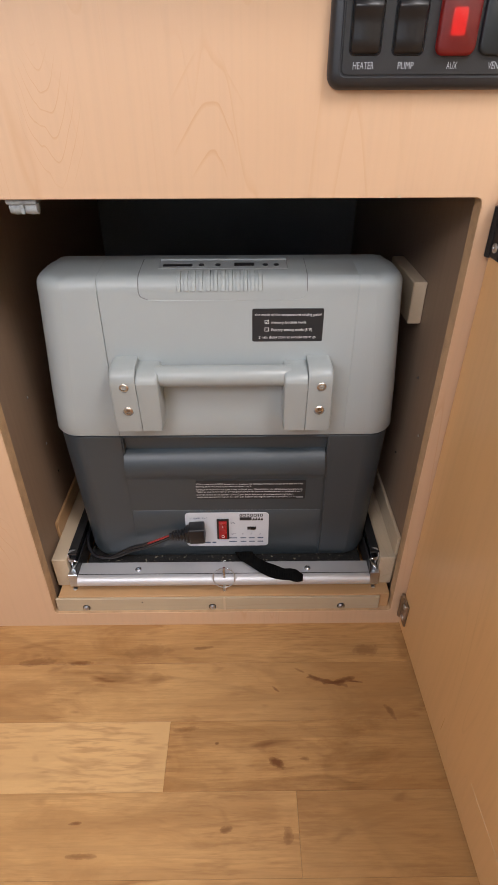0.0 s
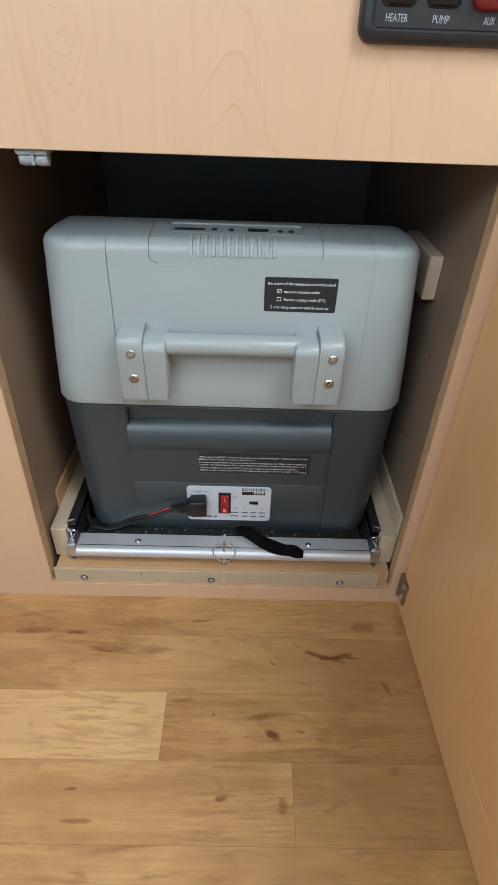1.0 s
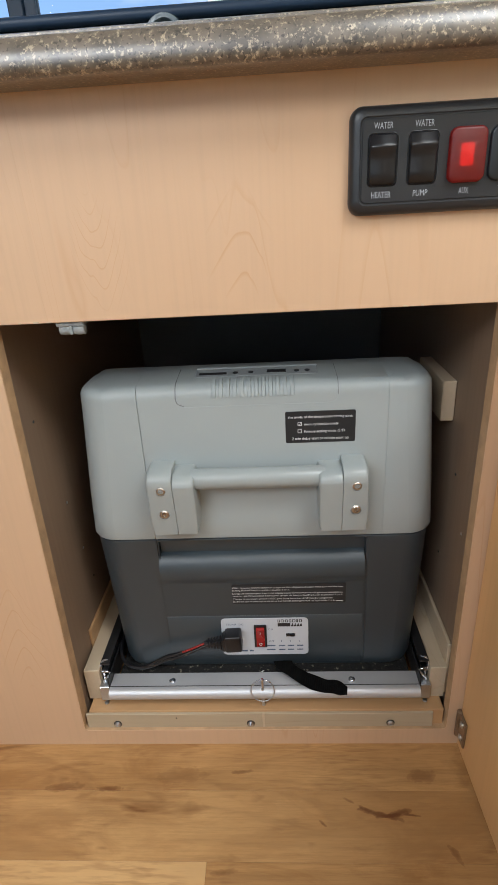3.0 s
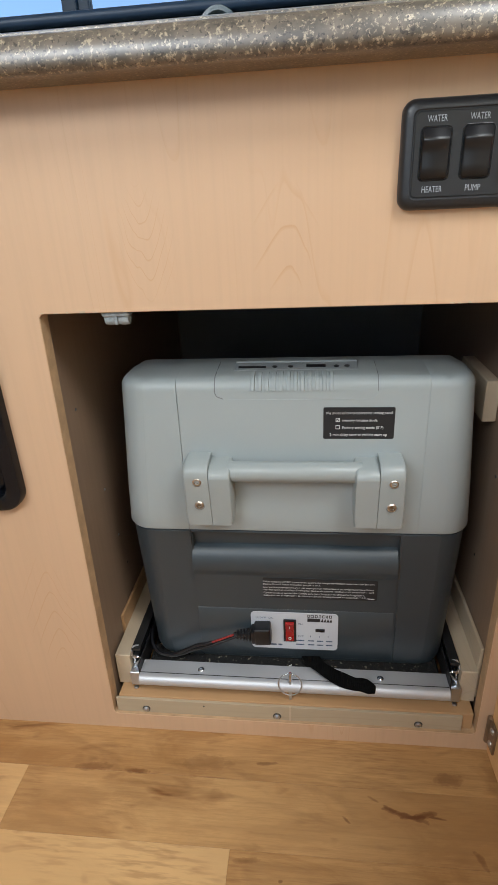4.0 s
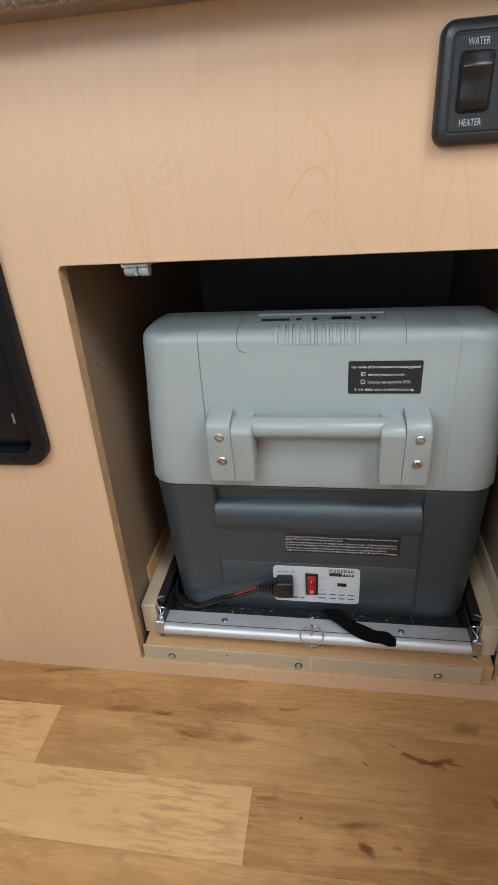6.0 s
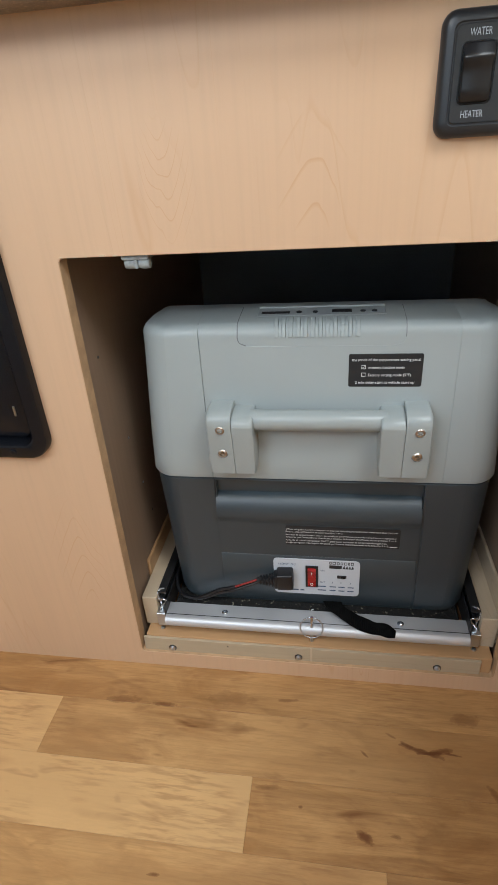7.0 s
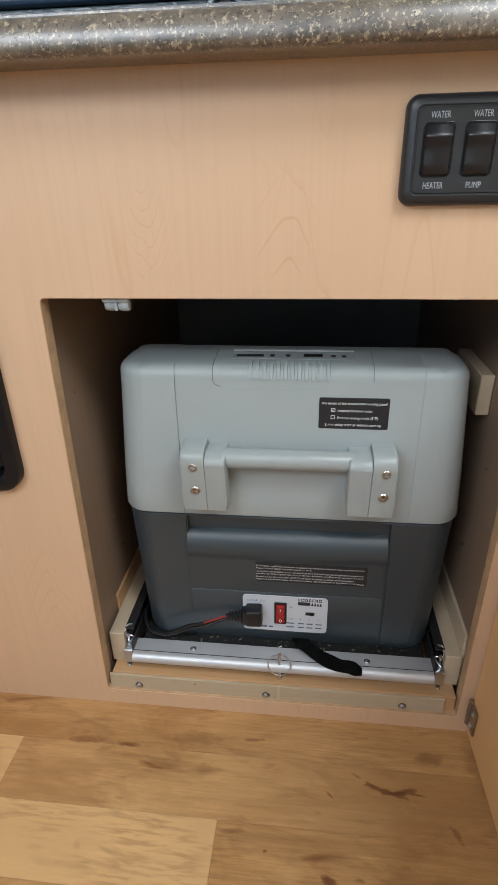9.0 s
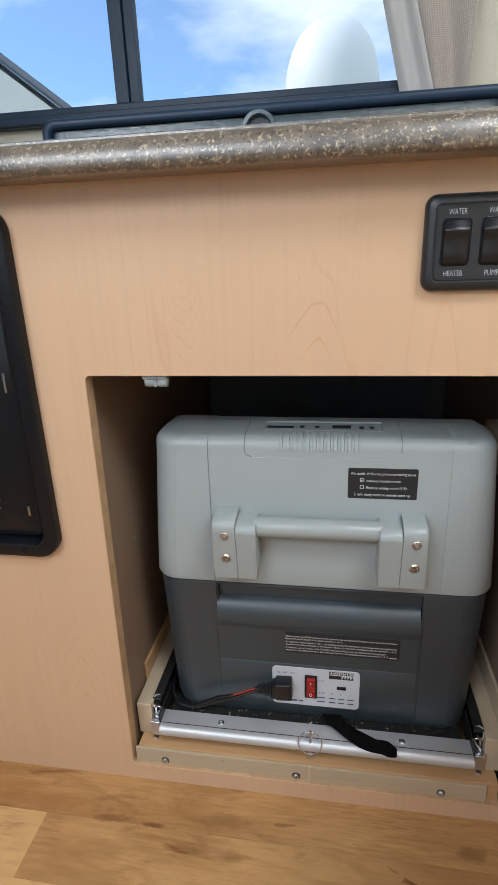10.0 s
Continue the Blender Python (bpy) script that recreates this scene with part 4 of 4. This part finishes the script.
part("lower_body", stack(rings), M_DARK, fridge, "slate grey plastic lower body", smooth=32)
# bowed middle panel with a rolled top edge
prof = [(0.0570, 0.0905), (0.0552, 0.0930), (0.0546, 0.1735), (0.0556, 0.1748), (0.0542, 0.1762), (0.0538, 0.2290), (0.0534, 0.2310), (0.0522, 0.2340), (0.0505, 0.2375), (0.0492, 0.2412)]
prof += [(0.0488 + 0.0190 * (1 - math.cos(radians(a))), 0.2435 + 0.0290 * math.sin(radians(a))) for a in (0, 12, 24, 36, 48, 60, 75, 90)]
rows = []
for z_y in prof:
    rows.append([(FX + x, z_y[0] + 0.0002, z_y[1]) for x in np.linspace(-0.1300, 0.1296, 9)] + [(FX + 0.1296, 0.075, z_y[1]), (FX - 0.1300, 0.075, z_y[1])])
part("front_panel", stack(rows), M_DARK, fridge, smooth=40)

# carry handle
hnd = part("handle_bar", tube([(FX - 0.074, 0.0395, 0.3905), (FX - 0.073, 0.0395, 0.3905), (FX + 0.078, 0.0395, 0.3905), (FX + 0.079, 0.0395, 0.3905)], [0.0118, 0.0122, 0.0122, 0.0118], 24), M_HANDLE, fridge, "round grey handle bar", smooth=50)


M_SCREW = plain("nickel_screw", (0.50, 0.45, 0.40), 0.34, 1.0, grain=700, var=0.12)


def bracket(xa, xb, split, screw_x):
    """A handle end: an inner shoe that takes the bar and an outer cap with two screws."""
    zs = ((0.3185, 0.0495), (0.3195, 0.0350), (0.3225, 0.0300), (0.340, 0.0275), (0.370, 0.0240), (0.388, 0.0210), (0.397, 0.0210), (0.4035, 0.0245), (0.4075, 0.0330), (0.4085, 0.0495))
    for a, b, grow in ((xa, split - 0.0002, 0.0), (split + 0.0002, xb, 0.0)):
        rows = []
        for z, y in zs:
            ea, eb = (0.0040 if a == xa else 0.0006), (0.0040 if b == xb else 0.0006)
            tuck = {0.3185: 0.0065, 0.3195: 0.0042, 0.3225: 0.0014, 0.4075: 0.0012, 0.4085: 0.0040}.get(z, 0.0)
            flare = 0.0035 * (0.4085 - z) / 0.09
            outer_a, outer_b = a == xa and screw_x < split, b == xb and screw_x > split
            a2, b2 = (a + tuck - (flare if outer_a else 0) if a == xa else a), (b - tuck + (flare if outer_b else 0) if b == xb else b)
            rows.append([(a2, 0.0600, z), (a2, y + ea, z), (a2 + ea * 0.3, y + ea * 0.3, z), (a2 + ea, y, z), (b2 - eb, y, z), (b2 - eb * 0.3, y + eb * 0.3, z), (b2, y + eb, z), (b2, 0.0600, z)])
        cap_side = (a <= screw_x <= b)
        lift = -0.0012 if cap_side else -0.0070
        rows = [[(x, y, z + (lift if z > 0.392 else 0.0)) for x, y, z in row] for row in rows]
        br = part("outer_cap" if cap_side else "bracket", stack(rows), M_HANDLE, fridge, smooth=38)
        if cap_side:
            for z, y in ((0.3855, 0.0226), (0.3530, 0.0264)):
                sc = part("screw", lathe([(0.0054, 0.0), (0.0054, 0.0012), (0.0040, 0.0024), (0.0031, 0.0024), (0.0029, 0.0004), (0.0002, 0.0004)], (screw_x, y, z), FACING, 18), M_SCREW, br, "nickel socket screw", smooth=40)
                part("socket", lathe([(0.0021, 0.0002), (0.0021, 0.0013), (0.0012, 0.0010), (0.0002, 0.0010)], (screw_x, y, z), FACING, 6), M_HINGE, sc)
                part("washer", lathe([(0.0066, -0.0004), (0.0066, 0.0003), (0.005, 0.0003)], (screw_x, y, z), FACING, 18), M_GROOVE, br)


bracket(-0.1175, -0.0640, -0.0890, -0.1020)
bracket(0.0760, 0.1300, 0.1025, 0.1175)
# labels
lab = part("mode_label", plate(0.0408, 0.1190, 0.4240, 0.4620, 0.002, 0.0590, 0.0022, 0.0002), M_STICKER, fridge, "black label with white print")
LY = 0.05665
for words, a, b, z, h in (("the mode of the temperature setting panel", 0.0440, 0.1160, 0.4540, 0.0034), ("memory function mode", 0.0620, 0.1000, 0.4452, 0.0034),
                          ("Factory setting mode (5°F)", 0.0620, 0.1070, 0.4364, 0.0034), ("2 min delay start at vehicle start up", 0.0480, 0.1115, 0.4278, 0.0034)):
    lettering(words, a, b, z, LY, M_WHITE_INK, lab, h)
for z in (0.4452, 0.4364):
    part("tick_box", slab(rounded_rect(0.0545, 0.0590, z - 0.0002, z + 0.0042, 0.0002, 1), [rounded_rect(0.0550, 0.0585, z + 0.0003, z + 0.0037, 0.0002, 1)], LY, LY + 0.0001), M_WHITE_INK, lab)
part("tick", stack([[(0.0555, LY, 0.4470), (0.0559, LY, 0.4475), (0.0566, LY, 0.4464), (0.0586, LY, 0.4494), (0.0582, LY, 0.4496), (0.0565, LY, 0.4458)],
                    [(0.0555, LY + 0.0001, 0.4470), (0.0559, LY + 0.0001, 0.4475), (0.0566, LY + 0.0001, 0.4464), (0.0586, LY + 0.0001, 0.4494), (0.0582, LY + 0.0001, 0.4496), (0.0565, LY + 0.0001, 0.4458)]]), M_WHITE_INK, lab)

warn = part("notice_label", plate(-0.0345, 0.1125, 0.1965, 0.2285, 0.002, 0.0560, 0.0029, 0.0002), M_STICKER, fridge, "black notice label in three languages")
NY = 0.0529
for words, b, z in (("When using the AC/DC converter to operate the refrigerator/freezer, make sure that the Low", 0.1085, 0.2216),
                    ("Battery Shut-off Switch is in either position 1 or 2.", 0.0400, 0.2176),
                    ("Lorsque le convertisseur c.a/c.c. est employé pour l'alimentation du réfrigérateur/congélateur,", 0.1085, 0.2126),
                    ("s'assurer que l'interrupteur d'arrêt pour tension de batterie insuffisante est en position 1 ou 2.", 0.1085, 0.2086),
                    ("Cuando se use el convertidor CA/CC para hacer funcionar el refrigerador/congelador,", 0.0960, 0.2036),
                    ("asegúrese que el interruptor de corte por batería descargada esté en la posición 1 ó 2.", 0.0985, 0.1996)):
    lettering(words, -0.0340, b, z, NY, M_WHITE_INK, warn, 0.0026)
part("print_bar", box(0.1000, 0.1090, NY, NY + 0.0001, 0.1990, 0.2000), M_WHITE_INK, warn)

pl = part("power_plate", plate(-0.0530, 0.0640, 0.1075, 0.1710, 0.006, 0.0560, 0.0022, 0.0003), M_SILVER, fridge, "silver power plate with switch")
PY = 0.0536
for words, a, b, z, h in (("12/24V   DC", -0.0460, -0.0225, 0.1600, 0.0030), ("ON", 0.0105, 0.0165, 0.1510, 0.0030), ("OFF", 0.0105, 0.0180, 0.1300, 0.0030),
                          ("1", 0.0270, 0.0280, 0.1300, 0.0030), ("2", 0.0385, 0.0402, 0.1300, 0.0030), ("3", 0.0510, 0.0527, 0.1300, 0.0030)):
    lettering(words, a, b, z, PY, M_BLUE_INK, pl, h)
for a, b, z in ((-0.0345, -0.0325, 0.1612), (-0.0345, -0.0325, 0.1625)):
    part("print_bar", box(a, b, PY, PY + 0.0001, z - 0.0003, z + 0.0003), M_BLUE_INK, pl)
for z in (0.1225, 0.1155):
    for a, b in ((0.0075, 0.0190), (0.0240, 0.0325), (0.0360, 0.0445), (0.0485, 0.0570)):
        part("print_bar", box(a, b, PY, PY + 0.0001, z, z + 0.0018), M_BLUE_INK, pl)
for a, b in ((-0.0270, -0.0190), (-0.0165, -0.0110)):
    part("print_bar", box(a, b, PY, PY + 0.0001, 0.1135, 0.1160), M_BLUE_INK, pl)
# maker's mark as plain shapes
for a, b, z0, z1 in ((0.0232, 0.0262, 0.1640, 0.1688), (0.0275, 0.0318, 0.1640, 0.1688), (0.0332, 0.0368, 0.1640, 0.1688), (0.0382, 0.0415, 0.1640, 0.1688), (0.0428, 0.0470, 0.1640, 0.1688), (0.0483, 0.0505, 0.1640, 0.1688), (0.0518, 0.0555, 0.1640, 0.1688), (0.0232, 0.0400, 0.1570, 0.1628)):
    part("mark_bar", slab(rounded_rect(a, b, z0, z1, 0.0004, 1), [rounded_rect(a + 0.0009, b - 0.0009, z0 + 0.0009, z1 - 0.0009, 0.0003, 1)] if z0 > 0.163 else [], PY, PY + 0.0001), M_BLACK_INK, pl)
for k in range(4):
    a = 0.0415 + 0.0038 * k
    part("mark_peak", slab([(a + 0.0030, 0.1570), (a + 0.0018, 0.1628), (a - 0.0010, 0.1570)], [], PY, PY + 0.0001), M_BLACK_INK, pl)
sl = part("slide_switch", box(0.0340, 0.0465, 0.0532, 0.0545, 0.1395, 0.1450, 0.0003, 1), M_BLACK, pl)
part("slider", box(0.0395, 0.0450, 0.0520, 0.0536, 0.1402, 0.1443, 0.0005, 1), M_GLOSS, sl)
rk = part("rocker_frame", plate(-0.0090, 0.0080, 0.1225, 0.1600, 0.001, 0.0545, 0.0030, 0.0006), M_BLACK, pl)
rows = []
for z, y in ((0.1250, 0.0505), (0.1265, 0.0492), (0.1400, 0.0500), (0.1420, 0.0500), (0.1560, 0.0478), (0.1575, 0.0503)):
    rows.append([(-0.0062, 0.0530, z), (-0.0060, y, z), (0.0050, y, z), (0.0052, 0.0530, z)])
rocker = part("red_rocker", stack(rows), M_RED, rk, "red rocker switch", smooth=30)
part("mark", slab([(-0.0005 + 0.0021 * math.cos(a), 0.1305 + 0.0026 * math.sin(a)) for a in np.linspace(0, 2 * math.pi, 16)[:-1]],
                  [[(-0.0005 + 0.0013 * math.cos(a), 0.1305 + 0.0018 * math.sin(a)) for a in np.linspace(0, 2 * math.pi, 16)[:-1]]], 0.0490, 0.0492), M_WHITE_INK, rk)
part("mark", box(-0.0008, -0.0002, 0.0483, 0.0486, 0.1485, 0.1525), M_WHITE_INK, rk)

# ---- power cord ----
cord = thing("power_cord", (-0.06, 0.04, 0.0915), "red and black twin cord plugged into the fridge", "power cord")
PT = Matrix.Translation((-0.0363, 0.0432, 0.1428)) @ Matrix.Rotation(radians(-3), 4, "Y") @ Matrix.Scale(0.82, 4)
part("plug", box(-0.0140, 0.0135, -0.0110, 0.0140, -0.0160, 0.0165, 0.0035, 3, PT), M_BLACK, cord, "black moulded plug", smooth=40)
part("plug_shoulder", box(-0.0195, -0.0100, -0.0100, 0.0120, -0.0140, 0.0120, 0.003, 2, PT), M_BLACK, cord, smooth=40)
for i in range(5):
    w = 0.0085 - 0.0006 * i
    part("strain_rib", box(-0.0232 - 0.0050 * i, -0.0200 - 0.0050 * i, -w, w, -w - 0.002, w - 0.002, 0.0012, 2, PT), M_BLACK, cord, smooth=40)
part("strain_core", tube([PT @ Vector((-0.017, 0, -0.002)), PT @ Vector((-0.048, 0, -0.003))], [0.006, 0.0042], 12), M_BLACK, cord)
for mat_w, dz, dy in ((M_WIRE_RED, 0.0028, 0.0), (M_BLACK, -0.0018, -0.001)):
    pts = smooth_path([PT @ Vector((-0.044, dy, dz - 0.003)), (-0.110, 0.039 + dy, 0.1235 + dz), (-0.128, 0.041 + dy, 0.1165 + dz), (-0.150, 0.042 + dy, 0.1040 + dz * 0.7), (-0.168, 0.044 + dy, 0.0965), (-0.190, 0.052 + dy, 0.0955), (-0.203, 0.075, 0.0990 + dz), (-0.2035, 0.130, 0.1010 + dz), (-0.2035, 0.300, 0.1000 + dz)], 8)
    if mat_w is M_WIRE_RED:
        part("red_wire", tube(pts[:9], 0.0014, 8), mat_w, cord, smooth=60)
        part("sleeve", tube(pts[7:], 0.0023, 8), M_BLACK, cord, smooth=60)
    else:
        part("black_wire", tube(pts, 0.0023, 8), mat_w, cord, smooth=60)

# ---- loose strap end over the plate ----
path_s = smooth_path([(0.024, 0.075, 0.0925), (0.030, 0.052, 0.0930), (0.042, 0.040, 0.0905), (0.064, 0.026, 0.0885), (0.082, 0.0165, 0.0880), (0.096, 0.0150, 0.0875), (0.112, 0.0125, 0.0850)], 6)
rows = []
for i, p in enumerate(path_s):
    d = (path_s[min(i + 1, len(path_s) - 1)] - path_s[max(i - 1, 0)]).normalized()
    side = d.cross(Vector((0, 0, 1))).normalized()
    u = i / (len(path_s) - 1)
    w = 0.0115 * (1 - 0.25 * u) * (1.0 if u < 0.9 else 1.0 - 4.5 * (u - 0.9)) + 0.0012 * math.sin(u * 15)
    lift = Vector((0, 0, 0.0012 * math.sin(u * 9)))
    fold = Vector((0, 0, 0.004 * max(0, math.sin((u - 0.45) * 6)) if u > 0.45 else 0))
    rows.append([p - side * w + lift + fold, p + lift * 0.4 + Vector((0, 0, 0.0006)), p + side * w, p + side * w - Vector((0, 0, 0.0014)), p - Vector((0, 0, 0.0010)), p - side * w + lift + fold - Vector((0, 0, 0.0014))])
tagged(part("strap", stack(rows), M_STRAP, smooth=50), "loose black webbing strap end lying over the aluminium plate", "strap")

scrap = box(-0.0020, 0.0022, 0.046, 0.0478, 0.0834, 0.0840, 0.0002, 1, Matrix.Translation((0, 0.047, 0)) @ Matrix.Rotation(radians(35), 4, "Z") @ Matrix.Translation((0, -0.047, 0)))
tagged(part("paper_scrap", scrap, M_WHITE_INK), "tiny white scrap lying on the black mat", "scrap")

# ---- outside ----
shed = thing("gable_house", (-6.0, 8.4, -0.55), "white gabled building with dark grey roof edges", "building")
wall_bm = slab([(-4.15, 2.76), (-6.0, 4.16), (-7.85, 2.76), (-7.85, -0.55), (-4.15, -0.55)], [], 8.0, 8.8)
part("wall", wall_bm, plain("white_cladding", (0.78, 0.78, 0.76), 0.6, grain=30, wear=2), shed)
for s in (-1, 1):
    L = math.hypot(2.05, 1.551)
    m = Matrix.Translation((-6.0, 0, 4.31)) @ Matrix.Rotation(radians(37.1 * s), 4, "Y")
    rb = box(*sorted((0, s * L)), 7.985, 8.9, -0.040, 0.0, 0.008, 1, m)
    part("roof", rb, plain("slate_roof", (0.09, 0.10, 0.12), 0.6, grain=20, wear=2), shed)
# added white solid that stands in for a bright reflection in the pane
tank = thing("reflection_dome", (-0.125, 9.6, -0.55), "white dome-topped solid standing in for a window reflection", "tank")
part("shell", lathe([(0.75, -0.55), (0.75, 3.05)] + [(0.75 * math.cos(radians(a)) ** 0.8, 3.05 + 1.01 * math.sin(radians(a))) for a in range(6, 90, 6)] + [(0.01, 4.06)], (-0.125, 9.6, 0), None, 40), plain("reflection_white", (0.92, 0.93, 0.94), 0.5, grain=20, wear=2, var=0.06), tank, smooth=40)

# ---- floor planks ----
rnd = random.Random(11)
JOINTS = {0: (-0.72, 0.41), 1: (-1.24, -0.347, 0.55), 2: (-0.95, -0.0645, 0.83), 3: (-0.80, 0.087, 0.97), 4: (-0.50, 0.36)}
# print lightness and dark by row, plank; (2, 2), (3, 2) include painted shade
TONES_AND_SHADE = {(2, 1): (0.95, 0.0), (2, 2): (0.10, 0.28), (1, 2): (0.30, 0.20), (1, 1): (0.8, 0.0), (3, 1): (0.35, 0.1), (3, 2): (0.30, 0.42), (0, 1): (0.15, 0.26), (4, 1): (0.3, 0.1)}
shared = {}
for row in range(-8, 17):
    y1 = 0.0165 - 0.0805 * row
    joints = JOINTS.get(row) or (-1.3 + rnd.uniform(0, 0.8), -0.2 + rnd.uniform(-0.3, 0.3), 0.75 + rnd.uniform(-0.2, 0.2))
    xs = [-1.70, *joints, 1.30]
    for k, (a, b) in enumerate(zip(xs, xs[1:])):
        key = round(b - a, 4)
        if key not in shared:
            bm = box(0.00008, b - a - 0.00008, -0.08042, -0.00008, -0.0030, 0.0, 0.00015, 1)
            me = bpy.data.meshes.new("plank")
            bm.to_mesh(me)
            bm.free()
            me.materials.append(M_FLOOR)
            shared[key] = me
        pk = new("plank", shared[key])
        pk.location = (a, y1, 0.0)
        pk.parent = floor_ob
        lightness, dark = TONES_AND_SHADE.get((row, k), (rnd.uniform(0, 0.6), rnd.uniform(0, 0.4)))
        pk.color = (lightness, dark, 0.0, 1.0)
